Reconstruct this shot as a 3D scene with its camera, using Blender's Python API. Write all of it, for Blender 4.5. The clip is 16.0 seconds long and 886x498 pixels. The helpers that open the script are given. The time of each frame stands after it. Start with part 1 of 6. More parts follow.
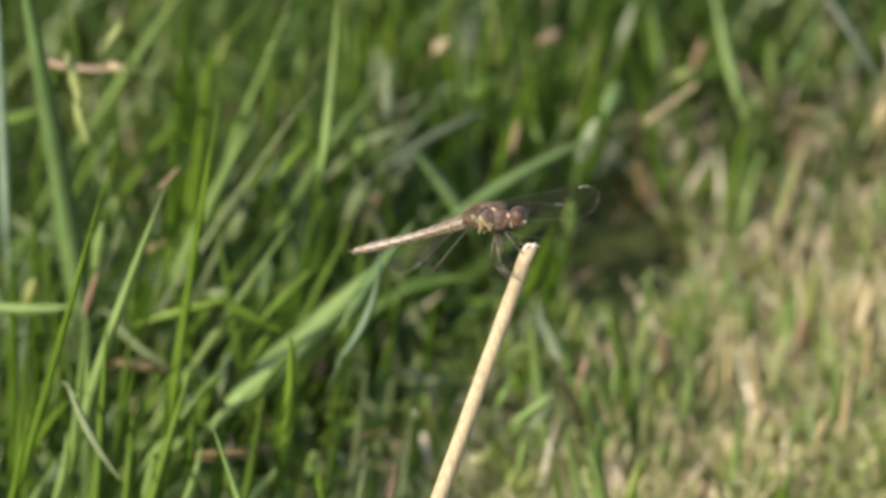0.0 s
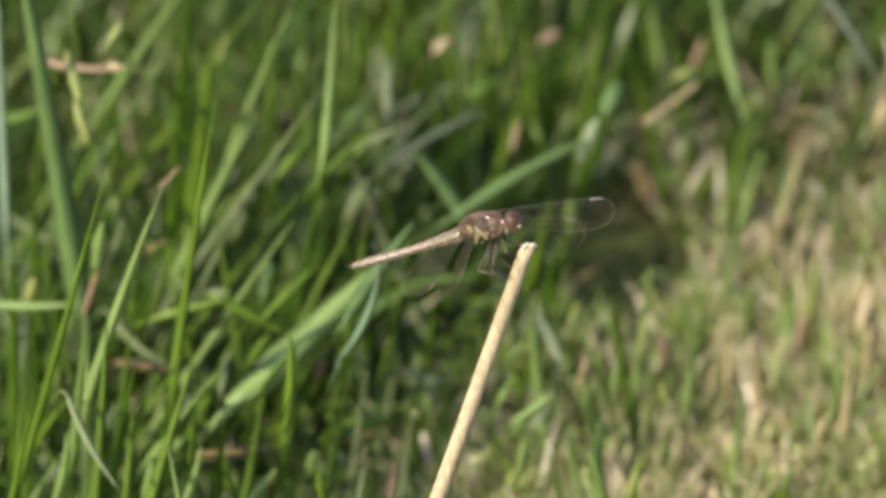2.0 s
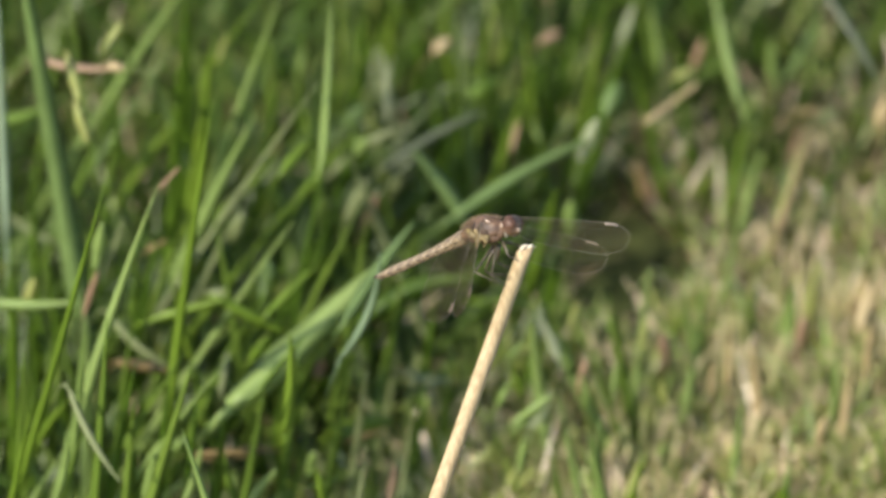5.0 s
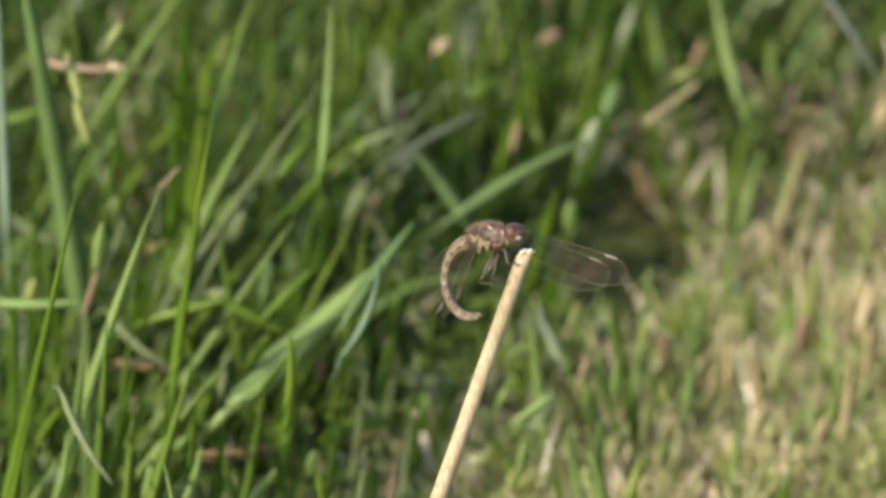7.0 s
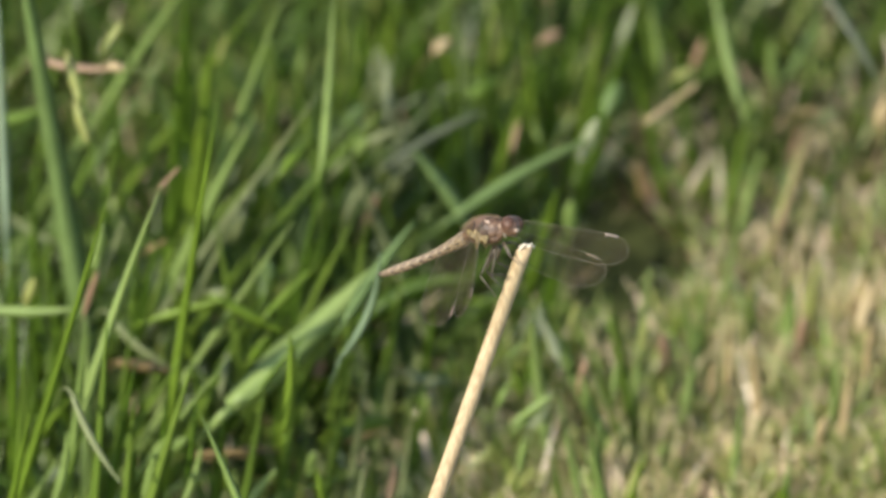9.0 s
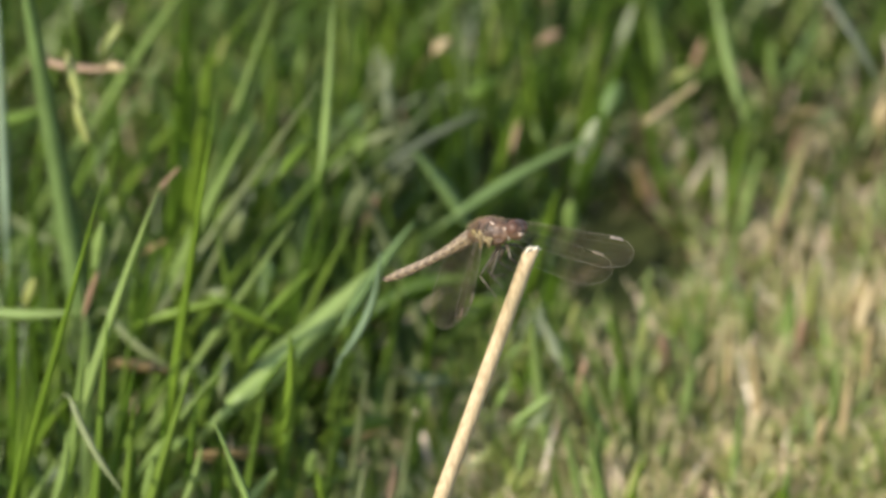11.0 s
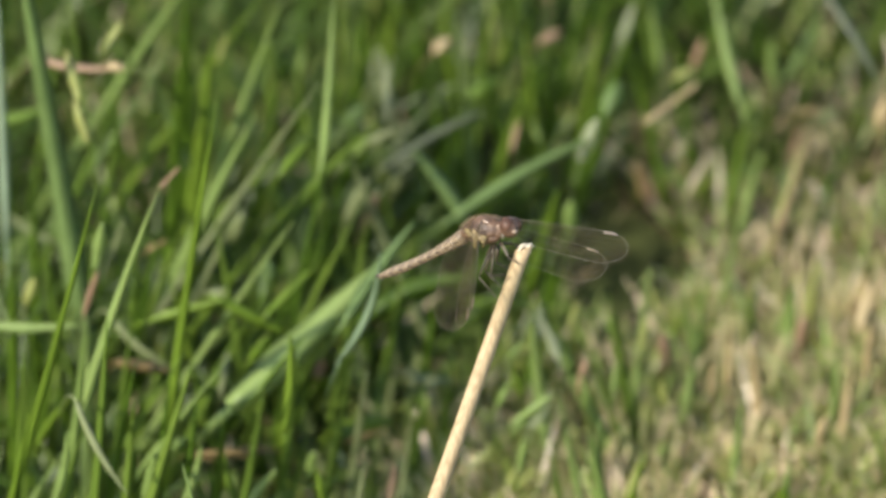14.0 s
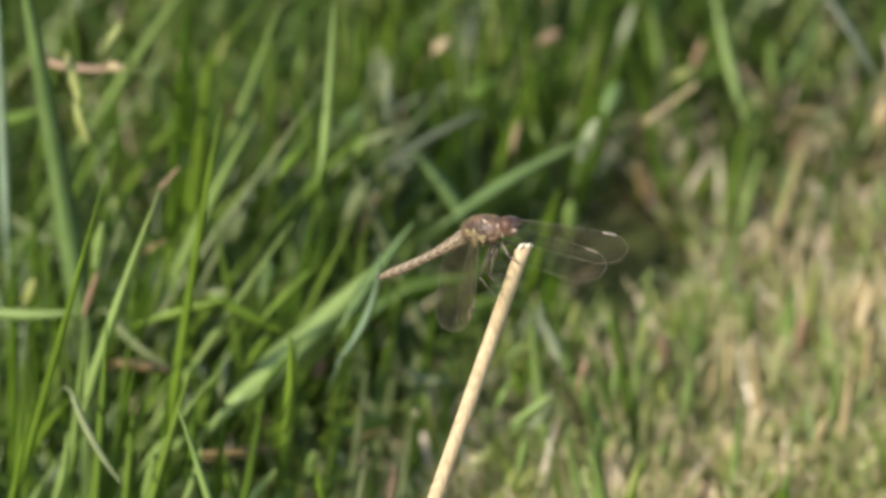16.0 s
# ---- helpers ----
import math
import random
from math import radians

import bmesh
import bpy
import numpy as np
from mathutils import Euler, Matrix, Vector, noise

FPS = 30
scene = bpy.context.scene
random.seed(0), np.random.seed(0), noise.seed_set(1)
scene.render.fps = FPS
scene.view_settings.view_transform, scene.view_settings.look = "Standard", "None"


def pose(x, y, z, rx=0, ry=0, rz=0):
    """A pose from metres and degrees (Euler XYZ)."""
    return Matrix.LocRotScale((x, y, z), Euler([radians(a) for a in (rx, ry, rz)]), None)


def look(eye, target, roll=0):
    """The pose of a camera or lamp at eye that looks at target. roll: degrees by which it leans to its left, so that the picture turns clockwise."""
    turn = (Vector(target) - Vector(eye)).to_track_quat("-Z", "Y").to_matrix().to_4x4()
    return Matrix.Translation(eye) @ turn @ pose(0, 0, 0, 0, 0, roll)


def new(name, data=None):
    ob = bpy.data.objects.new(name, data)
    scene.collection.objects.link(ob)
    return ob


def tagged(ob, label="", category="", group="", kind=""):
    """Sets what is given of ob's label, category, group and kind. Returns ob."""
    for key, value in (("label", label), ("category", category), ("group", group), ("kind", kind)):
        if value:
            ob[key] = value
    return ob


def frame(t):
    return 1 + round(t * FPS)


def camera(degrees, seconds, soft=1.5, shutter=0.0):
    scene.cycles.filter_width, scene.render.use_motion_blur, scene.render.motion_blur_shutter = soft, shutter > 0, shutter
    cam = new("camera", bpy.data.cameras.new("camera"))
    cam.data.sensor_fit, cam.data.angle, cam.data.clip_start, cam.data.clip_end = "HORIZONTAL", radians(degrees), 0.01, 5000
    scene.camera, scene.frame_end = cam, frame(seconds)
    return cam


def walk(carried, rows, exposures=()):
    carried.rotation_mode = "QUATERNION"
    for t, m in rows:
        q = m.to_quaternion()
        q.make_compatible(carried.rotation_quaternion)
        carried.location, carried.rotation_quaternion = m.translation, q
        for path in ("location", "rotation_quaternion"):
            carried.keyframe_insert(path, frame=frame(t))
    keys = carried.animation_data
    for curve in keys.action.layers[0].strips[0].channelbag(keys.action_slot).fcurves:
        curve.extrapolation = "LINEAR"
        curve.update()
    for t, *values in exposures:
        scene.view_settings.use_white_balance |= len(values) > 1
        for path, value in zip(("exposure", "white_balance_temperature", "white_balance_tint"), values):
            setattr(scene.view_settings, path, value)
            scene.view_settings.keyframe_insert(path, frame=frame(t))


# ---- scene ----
# A darter on a dry stem over a patch of grass, seen from 2 m with a long lens.
cam = camera(5.44, 16.0, soft=3.3, shutter=0.5)
cam.data.dof.use_dof = True
cam.data.dof.focus_distance = 2.0
cam.data.dof.aperture_fstop = 12.5
EYE = pose(-0.01866, -1.63865, 1.29666, 55, 0, 0)
walk(cam, [(0.0, EYE), (16.0, EYE)], exposures=[(0.0, 0.79), (16.0, 0.79)])

# ---- light ----
SUN = Vector((-0.72, -0.58, 0.72)).normalized()
world = bpy.data.worlds.new("world")
scene.world = world
world.use_nodes = True
wt = world.node_tree
sky = wt.nodes.new("ShaderNodeTexSky")
sky.sky_type = "NISHITA"
sky.sun_disc = False
sky.sun_elevation = math.asin(SUN.z)
sky.sun_rotation = math.atan2(SUN.x, SUN.y)
wt.nodes["Background"].inputs["Strength"].default_value = 0.15
wt.links.new(sky.outputs["Color"], wt.nodes["Background"].inputs["Color"])
sun = new("sun", bpy.data.lights.new("sun", "SUN"))
sun.data.energy = 4.3
sun.data.angle = radians(0.53)
sun.data.color = (1.0, 0.92, 0.8)
sun.matrix_world = look(SUN * 10, (0, 0, 0))

MM = 0.001


# ---- materials ----
def nodes_of(name):
    m = bpy.data.materials.new(name)
    m.use_nodes = True
    nt = m.node_tree
    nt.nodes.clear()
    out = nt.nodes.new("ShaderNodeOutputMaterial")
    return m, nt, out


def ramp(nt, source, stops):
    r = nt.nodes.new("ShaderNodeValToRGB")
    els = r.color_ramp.elements
    while len(els) < len(stops):
        els.new(0.5)
    for e, (p, c) in zip(els, stops):
        e.position, e.color = p, (*c, 1)
    nt.links.new(source, r.inputs["Fac"])
    return r.outputs["Color"]


def noise_of(nt, scale, detail=3.0, coord="Object", stretch=None):
    tc = nt.nodes.new("ShaderNodeTexCoord")
    vec = tc.outputs[coord]
    if stretch:
        mp = nt.nodes.new("ShaderNodeMapping")
        mp.inputs["Scale"].default_value = stretch
        nt.links.new(vec, mp.inputs["Vector"])
        vec = mp.outputs["Vector"]
    n = nt.nodes.new("ShaderNodeTexNoise")
    n.inputs["Scale"].default_value = scale
    n.inputs["Detail"].default_value = detail
    nt.links.new(vec, n.inputs["Vector"])
    return n.outputs["Fac"]


def mixed(nt, fac, a, b, kind="MIX"):
    m = nt.nodes.new("ShaderNodeMix")
    m.data_type, m.blend_type = "RGBA", kind
    ins = [s for s in m.inputs if s.enabled]
    for sock, v in zip(ins, (fac, a, b)):
        if isinstance(v, (int, float)):
            sock.default_value = v
        elif isinstance(v, tuple):
            sock.default_value = (*v, 1)
        else:
            nt.links.new(v, sock)
    return [s for s in m.outputs if s.enabled][0]


def leaf_material(name, stops, through_light=0.35, gloss=0.45, per="island"):
    """Living or dry blade: diffuse, light through the leaf, a waxy sheen, veins along it."""
    m, nt, out = nodes_of(name)
    if per == "island":
        rnd = nt.nodes.new("ShaderNodeNewGeometry").outputs["Random Per Island"]
    else:
        rnd = nt.nodes.new("ShaderNodeObjectInfo").outputs["Random"]
    base = ramp(nt, rnd, stops)
    veins = noise_of(nt, 900.0, 2.0, stretch=(1.0, 1.0, 0.04))
    base = mixed(nt, 0.45, base, ramp(nt, veins, [(0.3, (0.55, 0.55, 0.5)), (0.7, (1.25, 1.25, 1.15))]), "MULTIPLY")
    blot = noise_of(nt, 60.0, 3.0)
    base = mixed(nt, 0.5, base, ramp(nt, blot, [(0.35, (0.7, 0.72, 0.6)), (0.65, (1.2, 1.15, 1.1))]), "MULTIPLY")
    p = nt.nodes.new("ShaderNodeBsdfPrincipled")
    p.inputs["Roughness"].default_value = gloss
    p.inputs["Specular IOR Level"].default_value = 0.45
    nt.links.new(base, p.inputs["Base Color"])
    tr = nt.nodes.new("ShaderNodeBsdfTranslucent")
    nt.links.new(mixed(nt, 1.0, base, (1.25, 1.2, 0.6), "MULTIPLY"), tr.inputs["Color"])
    mix = nt.nodes.new("ShaderNodeMixShader")
    mix.inputs["Fac"].default_value = through_light
    nt.links.new(p.outputs[0], mix.inputs[1])
    nt.links.new(tr.outputs[0], mix.inputs[2])
    nt.links.new(mix.outputs[0], out.inputs["Surface"])
    return m


def plain_material(name, a, b, scale, rough=0.5, spec=0.5, bump=0.0, stretch=None, span=(0.3, 0.7)):
    m, nt, out = nodes_of(name)
    p = nt.nodes.new("ShaderNodeBsdfPrincipled")
    fac = noise_of(nt, scale, 4.0, stretch=stretch)
    nt.links.new(ramp(nt, fac, [(span[0], a), (span[1], b)]), p.inputs["Base Color"])
    p.inputs["Roughness"].default_value = rough
    p.inputs["Specular IOR Level"].default_value = spec
    if bump:
        bn = nt.nodes.new("ShaderNodeBump")
        bn.inputs["Strength"].default_value = bump
        bn.inputs["Distance"].default_value = 0.0004
        nt.links.new(fac, bn.inputs["Height"])
        nt.links.new(bn.outputs[0], p.inputs["Normal"])
    nt.links.new(p.outputs[0], out.inputs["Surface"])
    return m


grass_mid = leaf_material("grass_mid", [(0.0, (0.115, 0.195, 0.026)), (1.0, (0.165, 0.25, 0.04))], per="object")
grass_pale = leaf_material("grass_pale", [(0.0, (0.205, 0.3, 0.082)), (1.0, (0.285, 0.385, 0.13))], per="object")
grass_vivid = leaf_material("grass_vivid", [(0.0, (0.125, 0.21, 0.018)), (1.0, (0.175, 0.27, 0.03))], per="object")
grass_deep = leaf_material("grass_deep", [(0.0, (0.065, 0.13, 0.01)), (1.0, (0.1, 0.18, 0.014))], per="object")
grass_grey = leaf_material("grass_grey", [(0.0, (0.19, 0.23, 0.1)), (1.0, (0.27, 0.31, 0.16))], per="object")
grass_soft = leaf_material("grass_soft", [(0.0, (0.14, 0.22, 0.07)), (1.0, (0.19, 0.28, 0.1))], per="object")
grass_white = leaf_material("grass_white", [(0.0, (0.36, 0.41, 0.27)), (1.0, (0.44, 0.48, 0.34))], per="object")
grass_blue = leaf_material("grass_blue", [(0.0, (0.17, 0.25, 0.15)), (1.0, (0.23, 0.31, 0.2))], per="object")
grass_ash = leaf_material("grass_ash", [(0.0, (0.1, 0.125, 0.08)), (1.0, (0.15, 0.175, 0.115))], per="object")
straw = leaf_material("straw", [(0.0, (0.42, 0.32, 0.17)), (1.0, (0.5, 0.4, 0.24))], 0.2, 0.55, per="object")
straw_pink = leaf_material("straw_pink", [(0.0, (0.29, 0.185, 0.12)), (1.0, (0.4, 0.275, 0.19))], 0.2, 0.55, per="object")
straw_orange = leaf_material("straw_orange", [(0.0, (0.2, 0.14, 0.055)), (1.0, (0.3, 0.21, 0.1))], 0.2, 0.55, per="object")
seed = leaf_material("seed", [(0.0, (0.3, 0.33, 0.1)), (1.0, (0.4, 0.42, 0.16))], 0.3, 0.5, per="object")
tall_mix = leaf_material("tall_mix", [
    (0.0, (0.026, 0.058, 0.004)), (0.4, (0.046, 0.092, 0.006)), (0.7, (0.08, 0.138, 0.013)), (0.9, (0.13, 0.19, 0.03)),
    (1.0, (0.21, 0.24, 0.07))], gloss=0.46)
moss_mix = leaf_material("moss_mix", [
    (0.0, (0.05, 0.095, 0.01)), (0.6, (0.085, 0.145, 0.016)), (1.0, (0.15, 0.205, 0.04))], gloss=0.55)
dead_mix = leaf_material("dead_mix", [
    (0.0, (0.1, 0.07, 0.03)), (0.5, (0.22, 0.165, 0.085)), (0.85, (0.38, 0.3, 0.19)), (1.0, (0.48, 0.4, 0.29))], 0.15, 0.6)
lawn_mix = leaf_material("lawn_mix", [
    (0.0, (0.13, 0.2, 0.032)), (0.35, (0.215, 0.3, 0.06)), (0.7, (0.33, 0.4, 0.12)), (1.0, (0.48, 0.51, 0.22))])
dry_mix = leaf_material("dry_mix", [
    (0.0, (0.38, 0.4, 0.17)), (0.35, (0.53, 0.48, 0.28)), (0.75, (0.66, 0.55, 0.39)), (1.0, (0.78, 0.6, 0.5))], 0.25, 0.55)
tip_mix = leaf_material("tip_mix", [
    (0.0, (0.2, 0.31, 0.08)), (0.4, (0.3, 0.42, 0.14)), (0.6, (0.48, 0.52, 0.28)), (0.78, (0.72, 0.6, 0.47)), (1.0, (0.86, 0.73, 0.64))], 0.3, 0.4)
lean_mix = leaf_material("lean_mix", [
    (0.0, (0.045, 0.095, 0.006)), (0.5, (0.08, 0.145, 0.012)), (0.85, (0.135, 0.21, 0.03)), (1.0, (0.22, 0.28, 0.1))], gloss=0.42)
wither_mix = leaf_material("wither_mix", [
    (0.0, (0.045, 0.034, 0.02)), (0.5, (0.13, 0.092, 0.055)), (0.85, (0.3, 0.22, 0.15)), (1.0, (0.5, 0.39, 0.29))], 0.2, 0.5)
thatch_mix = leaf_material("thatch_mix", [
    (0.0, (0.28, 0.23, 0.13)), (0.4, (0.42, 0.35, 0.21)), (0.75, (0.53, 0.43, 0.3)), (1.0, (0.62, 0.5, 0.39))], 0.1, 0.6)


def ground_material():
    m, nt, out = nodes_of("soil")
    p = nt.nodes.new("ShaderNodeBsdfPrincipled")
    fine = noise_of(nt, 180.0, 6.0)
    wide = noise_of(nt, 9.0, 4.0)
    a = ramp(nt, fine, [(0.3, (0.02, 0.018, 0.008)), (0.7, (0.06, 0.055, 0.026))])
    b = ramp(nt, fine, [(0.3, (0.02, 0.034, 0.006)), (0.7, (0.06, 0.088, 0.018))])
    near = mixed(nt, wide, a, b)
    # further out the sheet is turf
    turf = mixed(nt, noise_of(nt, 2.5, 6.0), ramp(nt, fine, [(0.3, (0.025, 0.045, 0.008)), (0.7, (0.06, 0.09, 0.018))]),
                 ramp(nt, fine, [(0.3, (0.05, 0.065, 0.02)), (0.7, (0.13, 0.13, 0.055))]))
    tc = nt.nodes.new("ShaderNodeTexCoord")
    reach = nt.nodes.new("ShaderNodeVectorMath")
    reach.operation = "LENGTH"
    nt.links.new(tc.outputs["Object"], reach.inputs[0])
    span = nt.nodes.new("ShaderNodeMapRange")
    span.inputs["From Min"].default_value, span.inputs["From Max"].default_value = 0.4, 1.0
    nt.links.new(reach.outputs["Value"], span.inputs["Value"])
    nt.links.new(mixed(nt, span.outputs["Result"], near, turf), p.inputs["Base Color"])
    p.inputs["Roughness"].default_value = 0.95
    p.inputs["Specular IOR Level"].default_value = 0.08
    bn = nt.nodes.new("ShaderNodeBump")
    bn.inputs["Strength"].default_value = 0.8
    bn.inputs["Distance"].default_value = 0.004
    nt.links.new(fine, bn.inputs["Height"])
    nt.links.new(bn.outputs[0], p.inputs["Normal"])
    nt.links.new(p.outputs[0], out.inputs["Surface"])
    return m


soil = ground_material()
cane = plain_material("cane", (0.3, 0.215, 0.115), (0.46, 0.355, 0.21), 1100.0, 0.6, 0.3, 0.4, (1.0, 1.0, 0.06), (0.28, 0.66))
cane_torn = plain_material("cane_torn", (0.6, 0.54, 0.4), (0.75, 0.7, 0.56), 900.0, 0.7, 0.3, 0.3)
thorax_brown = plain_material("thorax_brown", (0.034, 0.018, 0.011), (0.165, 0.098, 0.06), 620.0, 0.5, 0.4, 1.0, None, (0.32, 0.7))
hair_tan = plain_material("hair_tan", (0.18, 0.115, 0.065), (0.36, 0.26, 0.155), 900.0, 0.5, 0.4)
thorax_yellow = plain_material("thorax_yellow", (0.1, 0.065, 0.025), (0.36, 0.28, 0.12), 1100.0, 0.5, 0.5, 0.6)
head_brown = plain_material("head_brown", (0.05, 0.028, 0.017), (0.135, 0.076, 0.047), 900.0, 0.4, 0.5, 0.6)
eye_red = plain_material("eye_red", (0.045, 0.024, 0.016), (0.11, 0.056, 0.036), 900.0, 0.48, 0.25)
face_cream = plain_material("face_cream", (0.2, 0.13, 0.09), (0.48, 0.37, 0.27), 1300.0, 0.25, 0.7)
leg_dark = plain_material("leg_dark", (0.02, 0.016, 0.012), (0.07, 0.05, 0.035), 900.0, 0.4, 0.5)
leg_stripe = plain_material("leg_stripe", (0.075, 0.062, 0.04), (0.15, 0.128, 0.085), 900.0, 0.45, 0.5)
vein_dark = plain_material("vein_dark", (0.06, 0.045, 0.03), (0.14, 0.1, 0.06), 900.0, 0.35, 0.6)
# Rim veins and tip marks: far wings get lighter copies with glint in the colour.
vein_glint = plain_material("vein_glint", (0.2, 0.165, 0.125), (0.3, 0.26, 0.2), 900.0, 0.3, 0.7)
vein_dull = plain_material("vein_dull", (0.12, 0.095, 0.065), (0.2, 0.165, 0.12), 900.0, 0.35, 0.6)
mark_glint = plain_material("mark_glint", (0.2, 0.16, 0.13), (0.3, 0.25, 0.2), 900.0, 0.14, 1.0)
mark_dull = plain_material("mark_dull", (0.09, 0.065, 0.04), (0.16, 0.12, 0.08), 900.0, 0.5, 0.4)
mark_dark = plain_material("mark_dark", (0.03, 0.02, 0.015), (0.08, 0.05, 0.035), 900.0, 0.45, 0.5)
abdomen_tan = plain_material("abdomen_tan", (0.085, 0.058, 0.035), (0.3, 0.228, 0.145), 900.0, 0.36, 0.6, 0.5, None, (0.3, 0.68))


def wing_material():
    m, nt, out = nodes_of("wing_membrane")
    tr = nt.nodes.new("ShaderNodeBsdfTransparent")
    tr.inputs["Color"].default_value = (0.85, 0.84, 0.77, 1)
    gl = nt.nodes.new("ShaderNodeBsdfGlossy")
    gl.inputs["Roughness"].default_value = 0.3
    gl.inputs["Color"].default_value = (1.0, 0.9, 0.75, 1)
    df = nt.nodes.new("ShaderNodeBsdfDiffuse")
    df.inputs["Color"].default_value = (0.3, 0.22, 0.13, 1)
    mix = nt.nodes.new("ShaderNodeMixShader")
    mix.inputs["Fac"].default_value = 0.01
    nt.links.new(tr.outputs[0], mix.inputs[1])
    nt.links.new(gl.outputs[0], mix.inputs[2])
    haze = nt.nodes.new("ShaderNodeMixShader")
    # the finest veins, too small to build, as a patchy brown bloom
    nt.links.new(ramp(nt, noise_of(nt, 700.0, 3.0), [(0.3, (0.012, 0.012, 0.012)), (0.7, (0.045, 0.045, 0.045))]), haze.inputs["Fac"])
    nt.links.new(mix.outputs[0], haze.inputs[1])
    nt.links.new(df.outputs[0], haze.inputs[2])
    nt.links.new(haze.outputs[0], out.inputs["Surface"])
    return m


membrane_clear = wing_material()


# ---- building helpers ----
def part(name, bm, material, parent=None, label="", smooth=True):
    me = bpy.data.meshes.new(name)
    bm.normal_update()
    bm.to_mesh(me)
    bm.free()
    me.materials.append(material)
    if smooth:
        me.polygons.foreach_set("use_smooth", [True] * len(me.polygons))
    ob = new(name, me)
    if parent:
        ob.parent = parent
    if label:
        ob["label"] = label
    return ob


def loft(bm, rings, cap=True):
    """Skin a list of rings (lists of points, same count)."""
    loops = [[bm.verts.new(p) for p in ring] for ring in rings]
    n = len(loops[0])
    for a, b in zip(loops, loops[1:]):
        for i in range(n):
            bm.faces.new((a[i], a[(i + 1) % n], b[(i + 1) % n], b[i]))
    if cap:
        bm.faces.new(loops[0][::-1])
        bm.faces.new(loops[-1])
    return loops


def tube(bm, points, radii, sides=8):
    """A round tube through points."""
    rings = []
    for i, p in enumerate(points):
        p = Vector(p)
        a = Vector(points[max(i - 1, 0)])
        b = Vector(points[min(i + 1, len(points) - 1)])
        d = (b - a).normalized()
        u = d.orthogonal().normalized() if abs(d.z) > 0.95 else d.cross(Vector((0, 0, 1))).normalized()
        v = d.cross(u)
        r = radii[i]
        rings.append([p + r * (math.cos(q) * u + math.sin(q) * v) for q in (2 * math.pi * k / sides for k in range(sides))])
    return loft(bm, rings)


def egg(bm, centre, radii, rings=12, sides=18, shape=None):
    """An ellipsoid, along x, with its section changed by shape(s, angle)."""
    cx, cy, cz = centre
    rx, ry, rz = radii
    out = []
    for i in range(rings + 1):
        a = math.pi * (0.02 + 0.96 * i / rings)
        s = -math.cos(a)
        ring = []
        for k in range(sides):
            q = 2 * math.pi * k / sides
            f = shape(s, q) if shape else 1.0
            ring.append((cx + rx * s, cy + ry * math.sin(a) * math.cos(q) * f, cz + rz * math.sin(a) * math.sin(q) * f))
        out.append(ring)
    loft(bm, out)


# ---- ground ----
def ground_sheet():
    bm = bmesh.new()
    n = 60
    xs = [math.copysign(abs(u) ** 3, u) * 300 for u in np.linspace(-1, 1, n)]
    grid = []
    for y in xs:
        row = []
        for x in xs:
            z = 0.0
            if abs(x) < 3 and abs(y) < 3:
                z = 0.004 * noise.noise(Vector((x * 9, y * 9, 0)))
            row.append(bm.verts.new((x, y, z - 0.003)))
        grid.append(row)
    for j in range(n - 1):
        for i in range(n - 1):
            bm.faces.new((grid[j][i], grid[j][i + 1], grid[j + 1][i + 1], grid[j + 1][i]))
    return tagged(part("ground", bm, soil), "brown soil and moss under the grass", "ground", kind="structure")


ground = ground_sheet()


# ---- grass that nobody could count ----
def sward(name, label, roots, heights, widths, leans, curls, material, segments=4, one_way=0.0, ways=None):
    """One mesh of many curved, tapered blades at the roots."""
    rng = np.random.default_rng(len(roots))
    n = len(roots)
    s = np.linspace(0, 1, segments + 1)
    turn = rng.uniform(0, 2 * math.pi, n)
    way = rng.uniform(0, 2 * math.pi, n) * (1 - one_way * rng.uniform(0, 1, n))
    if ways is not None:
        way = ways
    turn = np.where(rng.uniform(0, 1, n) < 0.5, rng.normal(0, 0.5, n), turn)
    verts = np.zeros((n, segments + 1, 2, 3))
    for i, q in enumerate(s):
        out = leans * q + curls * q * q
        x = roots[:, 0] + heights * out * np.cos(way)
        y = roots[:, 1] + heights * out * np.sin(way)
        z = heights * (q - 0.35 * curls * q * q) - 0.003
        w = widths * 0.5 * (0.75 + 0.5 * q) * (1 - q ** 2.2) + 0.00008
        for k, sign in enumerate((-1, 1)):
            verts[:, i, k, 0] = x + sign * w * np.cos(turn)
            verts[:, i, k, 1] = y + sign * w * np.sin(turn)
            verts[:, i, k, 2] = z
    flat = verts.reshape(-1, 3)
    per = (segments + 1) * 2
    quad = np.array([[2 * i, 2 * i + 1, 2 * i + 3, 2 * i + 2] for i in range(segments)])
    faces = (np.arange(n)[:, None, None] * per + quad[None]).reshape(-1, 4)
    me = bpy.data.meshes.new(name)
    me.vertices.add(len(flat))
    me.vertices.foreach_set("co", flat.ravel())
    me.loops.add(faces.size)
    me.loops.foreach_set("vertex_index", faces.ravel().astype(np.int32))
    me.polygons.add(len(faces))
    me.polygons.foreach_set("loop_start", np.arange(0, faces.size, 4, dtype=np.int32))
    me.polygons.foreach_set("use_smooth", np.ones(len(faces), dtype=bool))
    me.update(calc_edges=True)
    me.materials.append(material)
    return tagged(new(name, me), label, "grass", kind="stuff")


